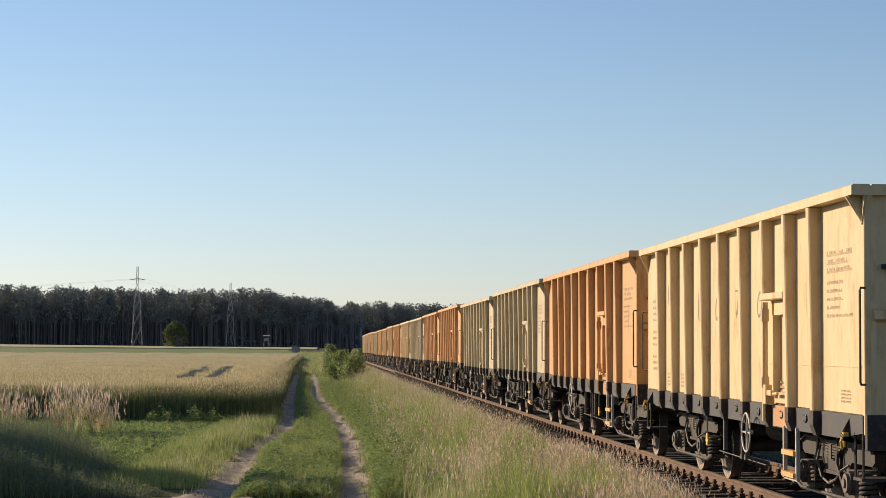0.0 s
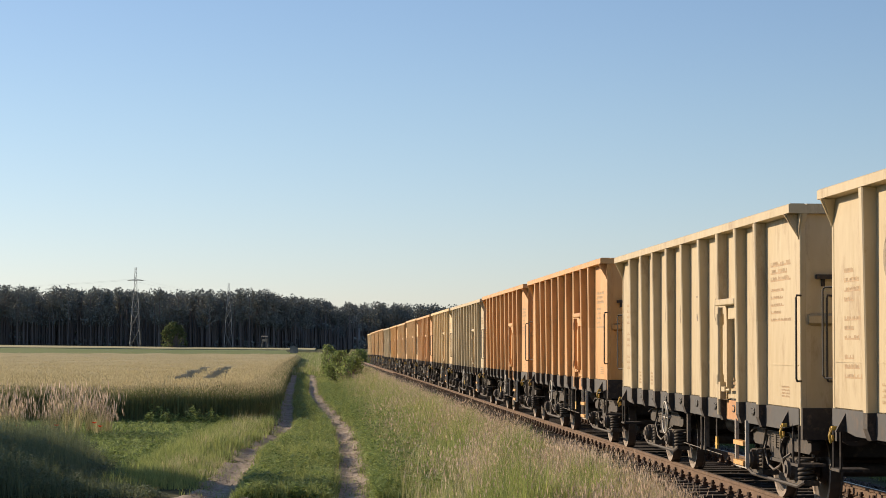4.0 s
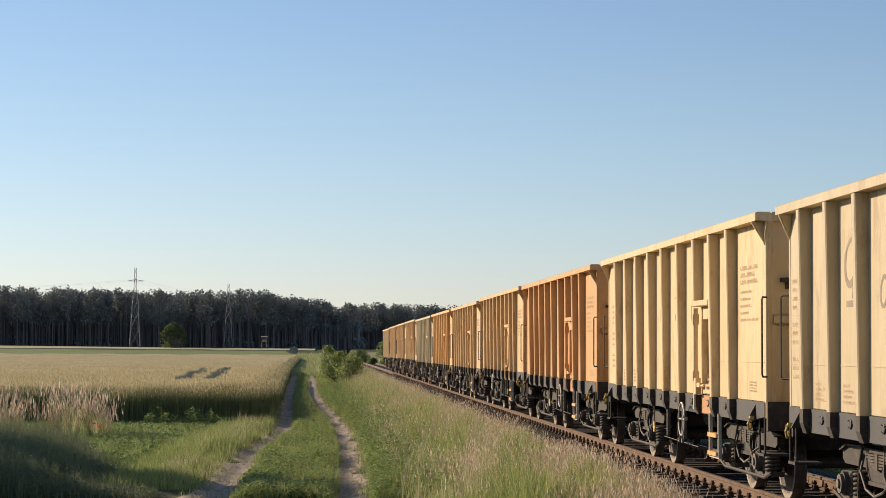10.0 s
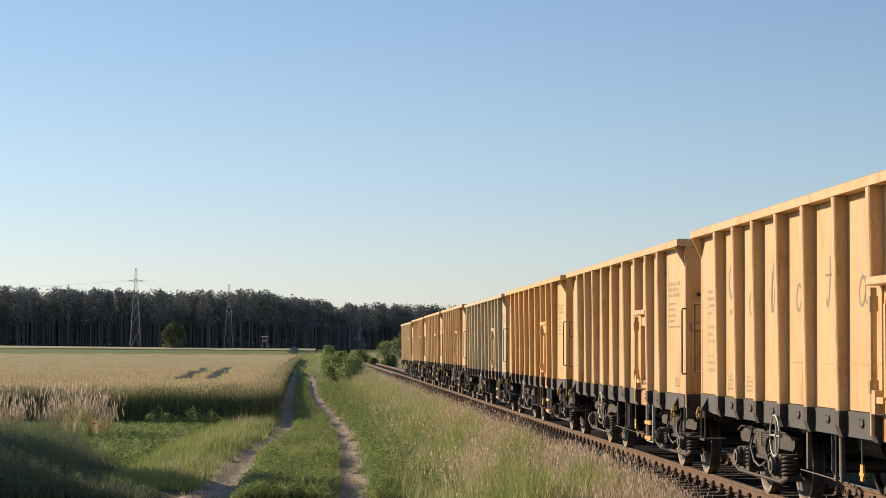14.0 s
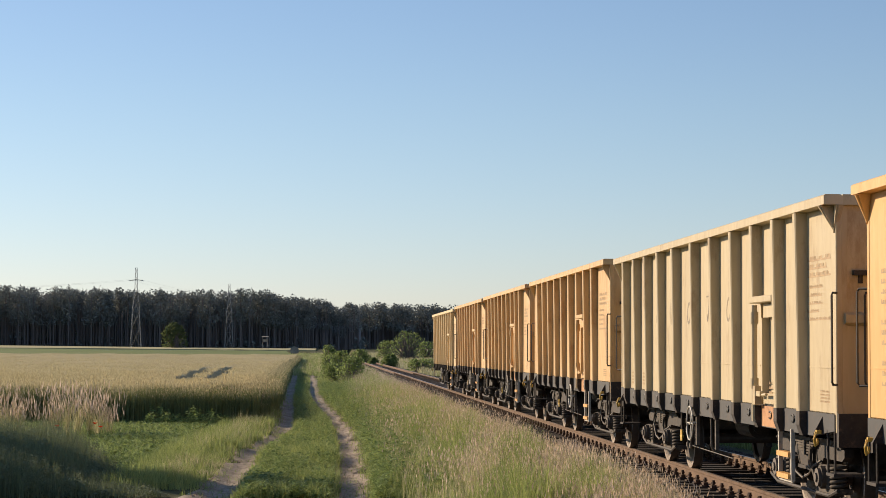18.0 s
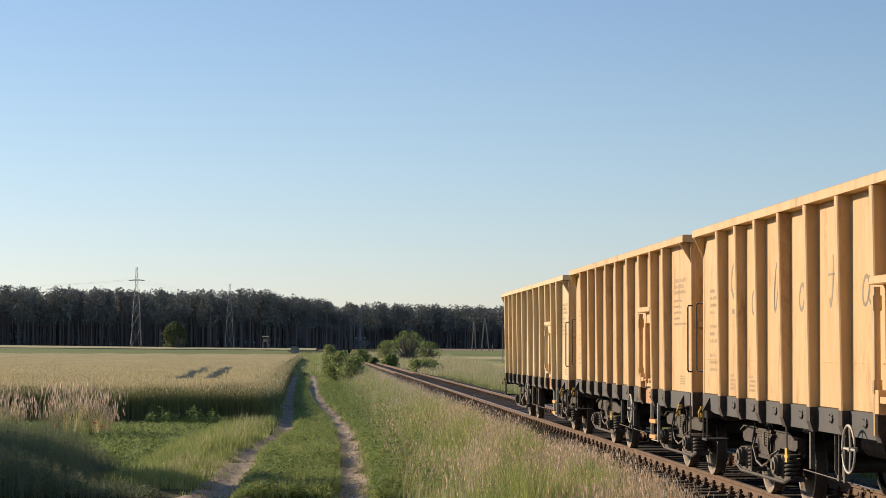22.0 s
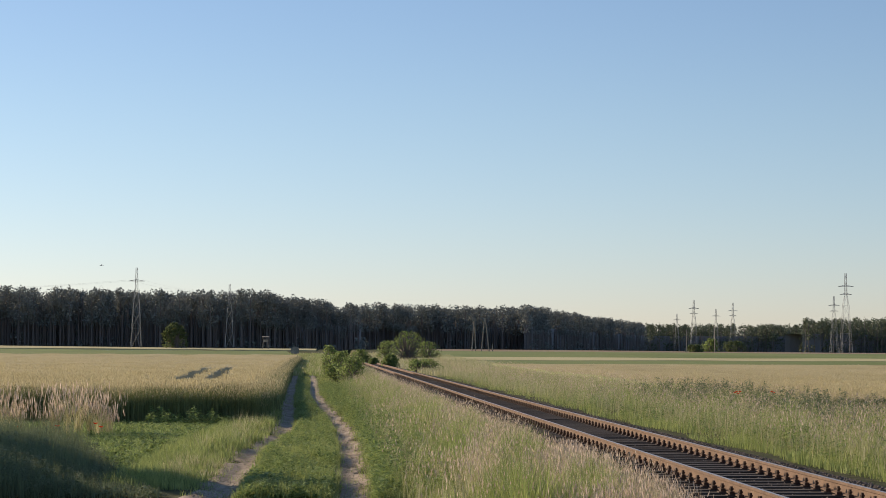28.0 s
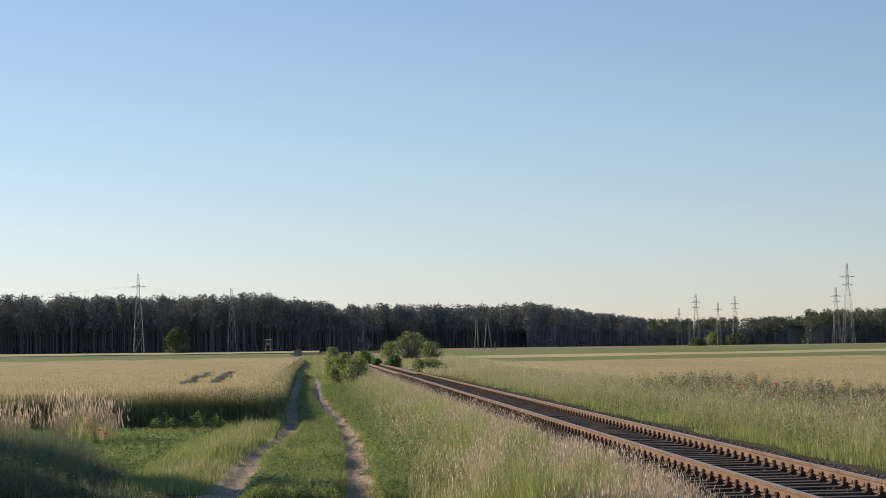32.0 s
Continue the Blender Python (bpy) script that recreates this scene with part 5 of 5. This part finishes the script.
blades("track_grass", xs, ys, 0.28 * gen.uniform(0.25, 1.2, len(xs)) * (0.25 + patchy(xs + 7, ys, 1.1) ** 1.5), 0.013, M_GRASS, "short grass at the edge of the farm track", 0.8)
xs, ys = scatter(64000, lambda y: rut_left(y) - 2.0, lambda y: rut_left(y) - 0.2, 33, 240)
xs, ys = keep(xs, ys, (0.3 + 0.7 * patchy(xs, ys, 1.2)) * (0.2 + 0.8 * smooth(0.2, 0.7, rut_left(ys) - xs)))
blades("track_grass", xs, ys, 0.17 * gen.uniform(0.3, 1.5, len(xs)) * (0.5 + 0.9 * smooth(0.2, 1.3, rut_left(ys) - xs)), 0.012, M_GRASS, "rough grass between the farm track and the field", 0.6)
xs, ys = scatter(15000, lambda y: rut_left(y) - 0.5, lambda y: rut_right(y) + 0.5, 31, 200)
xs, ys = keep(xs, ys, patchy(xs + 2, ys, 0.9) ** 3)
blades("track_grass", xs, ys, 0.08 * gen.uniform(0.3, 1.5, len(xs)), 0.02, M_GRASS, "sparse tufts in the wheel ruts", 0.9)
xs, ys, hm = tufts(420, 18, lambda y: rut_left(y) - 0.5, lambda y: rut_right(y) + 0.5, 31, 130, 0.07)
blades("track_tufts", xs, ys, 0.12 * hm * gen.uniform(0.4, 1.2, len(xs)), 0.014, M_GRASS, "stray grass tufts in the wheel ruts", 0.9)
xs, ys = scatter(5200, -0.42, 0.42, 31, 120)
xs = xs + np.where(gen.uniform(0, 1, 5200) < 0.5, rut_left(ys), rut_right(ys))
tagged(new("path_pebbles", stones("path_pebbles", xs, ys, ground_z(xs, ys) + 0.035, 0.022, M_SOIL, gen)), "small clods and pebbles in the wheel ruts", "pebbles", kind="stuff")
# weeds before the wheat
xs, ys = scatter(90000, -13, lambda y: rut_left(y) - 1.2, 33, 63, near=1.2)
xs, ys = keep(xs, ys, 0.3 + 0.7 * patchy(xs, ys, 0.7))
blades("weed_patch", xs, ys, 0.13 * gen.uniform(0.4, 1.5, len(xs)), 0.018, M_WEED, "low green weeds before the wheat", 0.9)


def leafy(name, xs, ys, hs, leaf, mat, label, per=14, gen=gen, spread=0.22):
    """Leafy weeds: many small leaves round upright stems."""
    n = len(xs)
    m = n * per
    k = np.repeat(np.arange(n), per)
    z = ground_z(xs, ys)[k] + hs[k] * gen.uniform(0.08, 1.0, m)
    a = gen.uniform(0, 2 * np.pi, m)
    r = spread * gen.uniform(0.1, 1.0, m) * (1.15 - (z - ground_z(xs, ys)[k]) / (hs[k] + 1e-6))
    c = np.stack([xs[k] + np.cos(a) * r, ys[k] + np.sin(a) * r, z], -1)
    d = np.stack([np.cos(a), np.sin(a), gen.uniform(-0.6, 0.5, m)], -1)
    w = np.stack([-np.sin(a), np.cos(a), gen.uniform(-0.3, 0.3, m)], -1)
    s_ = leaf * gen.uniform(0.5, 1.4, m)[:, None]
    v = np.stack([c - d * s_, c + w * s_ * 0.45, c + d * s_, c - w * s_ * 0.45], 1).reshape(-1, 3)
    return tagged(new(name, mesh_np(name, v, np.arange(4 * m).reshape(m, 4), mat)), label, "weeds", kind="stuff")


xs, ys = scatter(110, -5.3, -2.9, 60.8, 62.4, near=1.01)
leafy("leafy_weeds", xs, ys, gen.uniform(0.15, 0.7, len(xs)) * (0.5 + 0.5 * patchy(xs * 2, ys)), 0.05, M_WEED, "broad-leaved green weeds before the wheat", 40, spread=0.3)
xs, ys = scatter(1200, 1.0, 3.0, 33, 75, near=1.01)
xs, ys = keep(xs, ys, patchy(xs, ys, 0.6) ** 2)
leafy("leafy_weeds", xs, ys, gen.uniform(0.25, 0.6, len(xs)), 0.045, M_WEED, "broad-leaved green weeds on the verge", 44, spread=0.3)
xs, ys = scatter(3600, 12.0, 17.5, 42, 95, near=1.3)
xs, ys = keep(xs, ys, patchy(xs + 1, ys, 0.35) ** 1.5 * smooth(11.8, 14.5, xs))
leafy("leafy_weeds", xs, ys, gen.uniform(0.55, 1.15, len(xs)), 0.045, M_RANK, "dark leafy weeds in the grass beyond the rails", 60, spread=0.4)
xs, ys = scatter(14000, lambda y: rut_right(y) + 0.4, lambda y: rut_right(y) + 2.6, 31, 130, near=1.6)
xs, ys = keep(xs, ys, patchy(xs * 2.2 + 6, ys * 0.6) ** 1.3)
leafy("low_weeds", xs, ys, gen.uniform(0.08, 0.36, len(xs)), 0.04, M_WEED, "low leafy weeds along the farm track", 18, spread=0.16)
xs, ys = scatter(15000, lambda y: rut_left(y) + 0.3, lambda y: rut_right(y) - 0.25, 31, 130, near=1.6)
xs, ys = keep(xs, ys, patchy(xs * 2.6, ys * 0.7) ** 1.3)
leafy("low_weeds", xs, ys, gen.uniform(0.06, 0.30, len(xs)), 0.036, M_WEED, "low leafy weeds in the middle of the farm track", 16, spread=0.13)
xs, ys = scatter(9000, -10, lambda y: rut_left(y) - 1.0, 36, 62.5, near=1.3)
xs, ys = keep(xs, ys, patchy(xs, ys, 0.6))
leafy("low_weeds", xs, ys, gen.uniform(0.05, 0.15, len(xs)), 0.055, M_WEED, "low leafy weeds before the wheat", 16, spread=0.2)
xs, ys = scatter(3200, 10.2, 15.5, 36, 95, near=1.4)
xs, ys = keep(xs, ys, patchy(xs * 1.3 + 2, ys * 0.4) ** 1.6)
leafy("leafy_weeds", xs, ys, gen.uniform(0.2, 0.75, len(xs)), 0.04, M_WEED, "bright green leafy weeds beyond the rails", 40, spread=0.3)
# rank weeds and pale tufts beside the farm track
xs, ys = scatter(1700, -9.5, lambda y: -2.3 - 0.20 * (y - 30), 31, 42, near=1.01)
hs = (0.80 - 0.66 * smooth(-6.0, -2.9, xs)) * gen.uniform(0.55, 1.1, len(xs))
leafy("rank_weeds", xs, ys, hs, 0.030, M_RANK, "rank dark green weeds beside the farm track", 45, spread=0.3)
xs, ys = scatter(26000, -10, lambda y: -2.2 - 0.22 * (y - 30), 31, 45, near=1.01)
blades("rank_grass", xs, ys, (0.72 - 0.55 * smooth(-6.0, -2.8, xs)) * gen.uniform(0.4, 1.3, len(xs)), 0.012, M_RANK, "rank grass beside the farm track", 0.5)
fan = [(bearing_x(p, q), q, m) for p, q, m in ((4, 52, 1.0), (20, 53, 1.15), (38, 53, 0.8), (90, 52, 0.85), (104, 52, 1.1), (124, 53, 1.2), (142, 54, 1.1), (162, 54, 1.0), (178, 53, 0.9), (196, 54, 0.6), (-30, 52, 1.0), (-70, 53, 1.0))]
pick = np.repeat(np.arange(len(fan)), 90)
xs = np.array([fan[k][0] for k in pick]) + gen.normal(0, 0.045, len(pick))
ys = np.array([fan[k][1] for k in pick]) + gen.normal(0, 0.10, len(pick))
_, tips = blades("pale_tufts", xs, ys, np.array([fan[k][2] for k in pick]) * gen.uniform(0.55, 1.15, len(pick)), 0.010, M_HAY, "pale dry grass tufts before the wheat", 0.85)
plumes("seed_heads", tips, 0.24, 0.013, M_PLUME, "pale feathery grass heads before the wheat")
xs, ys = scatter(5000, -9.5, lambda y: -2.6 - 0.27 * (y - 30), 34, 45, near=1.01)
blades("rank_grass", xs, ys, (0.9 - 0.5 * smooth(-5.2, -2.4, xs)) * gen.uniform(0.6, 1.2, len(xs)), 0.009, M_RANK, "tall spiky grass over the rank weeds", 0.4)
xs, ys, hm = tufts(360, 26, lambda y: rut_left(y) - 1.3, lambda y: rut_left(y) - 0.4, 42, 150, 0.12, near=1.2)
blades("edge_tufts", xs, ys, (0.12 + 0.30 * hm) * gen.uniform(0.5, 1.15, len(xs)), 0.016, M_GRASS, "rough grass tufts between the wheat and the farm track", 0.8)
xs, ys, hm = tufts(130, 22, lambda y: rut_left(y) - 1.5, lambda y: rut_left(y) - 0.6, 46, 120, 0.12, near=1.2)
blades("edge_tufts", xs, ys, (0.15 + 0.35 * hm) * gen.uniform(0.5, 1.15, len(xs)), 0.012, M_HAY, "pale tall grass between the wheat and the farm track", 0.8)
# the wheat's front stalks and ears
xs, ys = scatter(46000, -14.5, lambda y: left_edge(y) + 0.2, WHEAT_Y0 - 1.1, WHEAT_Y0 + 1.6, near=1.01)
hs = 1.12 * gen.uniform(0.7, 1.1, len(xs)) * (0.9 + 0.15 * patchy(xs, ys, 1.5))
_, tips = blades("wheat_stalks", xs, ys, hs, 0.014, M_WHEATSTALK, "upright green wheat stalks at the field's edge", 0.15, category="wheat")
plumes("wheat_ears", tips[::3], 0.09, 0.010, M_WHEATEAR, "ripening wheat ears at the field's edge", category="wheat")
xs, ys = scatter(60000, lambda y: left_edge(y) - 0.9, lambda y: left_edge(y) + 0.3 + 0.2 * np.sin(y * 0.7), WHEAT_Y0, 300, near=1.5)
hs = 1.14 * gen.uniform(0.6, 1.12, len(xs)) * (0.85 + 0.25 * patchy(xs, ys, 0.7))
_, tips = blades("wheat_stalks", xs, ys, hs * (0.75 + 0.25 * patchy(xs, ys, 1.3)), 0.014, M_WHEATSTALK, "green wheat stalks along the farm track", 0.3, category="wheat")
plumes("wheat_ears", tips[::2], 0.09, 0.010, M_WHEATEAR, "ripening wheat ears along the farm track", category="wheat")
xs, ys = scatter(120000, lambda y: -0.21 * y - 4, lambda y: left_edge(y) - 0.1, WHEAT_Y0 + 0.6, 308, near=1.9)
for ax_, ay_, bx_, by_ in LANES:
    t = np.clip(((xs - ax_) * (bx_ - ax_) + (ys - ay_) * (by_ - ay_)) / ((bx_ - ax_) ** 2 + (by_ - ay_) ** 2), 0, 1)
    m = np.hypot(xs - ax_ - t * (bx_ - ax_), (ys - ay_ - t * (by_ - ay_)) * 0.25) > 0.18 + 0.42 * patchy(xs * 2, ys * 0.8)
    xs, ys = xs[m], ys[m]
tips = np.stack([xs, ys, ground_z(xs, ys) + 1.10 * gen.uniform(0.94, 1.06, len(xs))], -1)
plumes("wheat_ears", tips, 0.10, 0.013, M_WHEATEAR, "ripening wheat ears over the field", category="wheat")
xs, ys = scatter(60000, lambda y: 16.6 + 0.01 * y, lambda y: 0.30 * y + 2, 70, 220, near=2.0)
tips = np.stack([xs, ys, ground_z(xs, ys) + 0.66 * gen.uniform(0.9, 1.1, len(xs))], -1)
plumes("barley_ears", tips, 0.10, 0.013, M_WHEATEAR, "ripening barley ears over the field", category="barley")

# ---------------------------------------------------------------- smaller things
for x, y, w, h in ((-17.2, 46.0, 5.2, 7.8), (-16.8, 41.6, 3.8, 6.6)):
    bush("tree", x, y, w, h, 3600, "dense broadleaf tree shading the rank weeds", M_TREE, 0.2, trunk=0.5)


def poppy(px, y, zc):
    x = bearing_x(px, y)
    z0 = float(ground_z(x, y))
    t = thing("poppy", "red poppy in flower among the grass", "flower", "poppies", at=(x, y, z0))
    h = zc - z0
    part("stem", Geo().tube([(0.02, 0, 0), (0, 0.01, h * 0.5), (0, 0, h)], 0.004, 5), M_WEED, t)
    for k in range(4):
        a = k * math.pi / 2 + 0.3
        g = Geo()
        n = 6
        vs = [(0, 0, h)]
        for i in range(n + 1):
            b = a + (i / n - 0.5) * 2.1
            vs.append((0.055 * math.cos(b), 0.055 * math.sin(b), h + 0.035 + 0.008 * math.sin(3 * b)))
        g.add(vs, [(0, i, i + 1) for i in range(1, n + 1)])
        part("petal", g, M_POPPY, t)


for px, y, zc in ((38, 46, 0.02), (105, 46, 0.04), (182, 46, 0.02), (172, 47, 0.06), (295, 63, 0.12), (430, 64, 0.10), (1303, 66, 0.44), (1306, 65, 0.40), (1300, 65.5, 0.42), (1309, 66.5, 0.43), (1365, 67, 0.42), (1368, 66, 0.40), (1538, 62, 0.12), (1545, 63, 0.13)):
    poppy(px, y, zc)

# hay bale at the end of the farm track
bx, by = bearing_x(523, 430), 430.0
bale = thing("hay_bale", "dark round hay bale on the field's edge", "hay bale", at=(bx, by, float(ground_z(bx, by))))
part("wrap", Geo().cyl((0, 0, 0.92), "y", 0.94, 1.3, 28).cyl((0, 0, 0.92), "y", 0.87, 1.38, 28), M_WRAP, bale)

# raised hunting stand
hx, hy = bearing_x(471, 640), 640.0
stand = thing("hunting_stand", "weathered wooden hunting stand before the wood", "hunting stand", at=(hx, hy, float(ground_z(hx, hy))))
for sx in (-1, 1):
    for sy_ in (-1, 1):
        part("leg", Geo().tube([(sx * 1.0, sy_ * 1.0, 0), (sx * 0.7, sy_ * 0.7, 2.6)], 0.09, 6), M_POLE, stand)
part("cabin", Geo().box(-0.9, 0.9, -0.9, 0.9, 2.5, 2.6).box(-0.9, 0.9, -0.9, -0.82, 2.6, 3.3).box(-0.9, -0.82, -0.9, 0.9, 2.6, 3.3).box(0.82, 0.9, -0.9, 0.9, 2.6, 3.3), M_POLE, stand)
part("roof", Geo().prism([(-1.1, 4.0), (1.1, 4.2), (1.1, 4.3), (-1.1, 4.1)], "x", -1.1, 1.1), M_POLE, stand)
for sx in (-1, 1):
    part("post", Geo().box(sx * 0.85 - 0.05, sx * 0.85 + 0.05, -0.9, -0.8, 2.5, 4.15), M_POLE, stand)

# wooden power poles
ax, ay = bearing_x(850, 560), 560.0
frame_pole = thing("power_pole", "weathered wooden twin power pole with braced legs", "power pole", "power poles", at=(ax, ay, float(ground_z(ax, ay))))
for a, b in ((-2.3, -1.6), (-1.2, -1.5), (2.6, 1.5), (0.4, 1.3)):
    part("leg", Geo().tube([(a, 0, -0.1), (b, 0, 9.4)], [0.16, 0.11], 7), M_POLE, frame_pole)
part("cross_arm", Geo().box(-2.6, 2.6, -0.1, 0.1, 9.2, 9.4), M_POLE, frame_pole)
for a in (-2.2, 0.0, 2.2):
    part("insulator", Geo().cyl((a, 0, 9.6), "z", 0.10, 0.35, 8), M_POLE, frame_pole)
for px, y, h in ((1215, 600, 7.0), (1265, 600, 8.6), (872, 560, 2.4), (1503, 640, 3.0)):
    x = bearing_x(px, y)
    pole = thing("power_pole", "plain weathered wooden pole in the field", "power pole", "power poles", at=(x, y, float(ground_z(x, y))))
    part("shaft", Geo().tube([(0, 0, -0.1), (0, 0, h)], [0.14, 0.09], 7), M_POLE, pole)
    part("cap", Geo().cyl((0, 0, h), "z", 0.1, 0.12, 7), M_POLE, pole)


bird = thing("bird", "small dark swallow in flight", "bird")
part("body", Geo().tube([(-0.09, 0, 0), (-0.05, 0, 0), (0.02, 0, 0.005), (0.08, 0, 0)], [0.008, 0.022, 0.022, 0.006], 8), M_WRAP, bird)
for sd_ in (-1, 1):
    part("wing", Geo().prism([(-0.04, 0.0), (0.02, 0.0), (0.05, sd_ * 0.17), (0.03, sd_ * 0.18), (-0.02, sd_ * 0.1)], "z", 0.004, 0.012), M_WRAP, bird)
part("tail", Geo().prism([(0.06, -0.01), (0.16, -0.04), (0.12, 0.0), (0.16, 0.04), (0.06, 0.01)], "z", 0.0, 0.006), M_WRAP, bird)

# ---------------------------------------------------------------- movement
def gap_y(t, n):
    """Where the gap in front of wagon n lies along the track at t seconds."""
    u = (t - 13) / 13
    s = -91.055 - 119.959 * u + 2.9075 * u * u + 0.1723 * u ** 3 + 0.8444 * u ** 4 + 0.7 * max(0.0, 1 - t / 3.2) ** 1.4
    return s + n * PITCH_SHORT + 1.70 * ((n > 5) + (n > 11) + (n > 15))


def motions():
    times = [0.5 * i for i in range(65)]
    for k, w in wagons.items():
        walk(w, [(t, pose(TRACK_X, gap_y(t, k) + (PITCH_LONG if k in LONG else PITCH_SHORT) / 2 + SHIFT.get(k, 0.0), LIFT.get(k, 0.0))) for t in times])
    flight = [(0, 260, 120, 95), (20, 160, 120, 75), (25.8, 40, 120, 34), (26.5, 2.5, 120, 18.5), (26.8, 0.0, 120, 12.5), (27.2, -4.8, 120, 8.2),
              (27.6, -9.0, 120, 8.85), (27.7, -10.0, 120, 8.45), (27.8, -11.05, 120, 7.9), (28.0, -13.2, 120, 6.75), (28.1, -14.4, 120, 6.5),
              (28.2, -15.7, 120, 6.55), (28.3, -16.9, 120, 6.9), (28.5, -19.45, 120, 7.15), (29.5, -36, 120, 11), (32, -75, 120, 18)]
    walk(bird, [(t, pose(x, y, z, 25 * math.sin(9 * t), 0, 0)) for t, x, y, z in flight])
    # the wheels roll with the way that the train has gone
    start = gap_y(0, 0)
    spin = [i / 15 for i in range(481)]
    done = {}
    for k, w in wagons.items():
        for o in w.children_recursive:
            if o.name.split(".")[0] == "wheelset":
                e = round(o.location.y, 2)
                if e not in done:
                    walk(o, [(t, pose(0, e, 0.462, math.degrees((start - gap_y(t, 0)) / 0.462), 0, 0)) for t in spin])
                    done[e] = o
                else:
                    o.rotation_mode = "QUATERNION"
                    keys = o.animation_data_create()
                    keys.action = done[e].animation_data.action
                    keys.action_slot = done[e].animation_data.action_slot


motions()
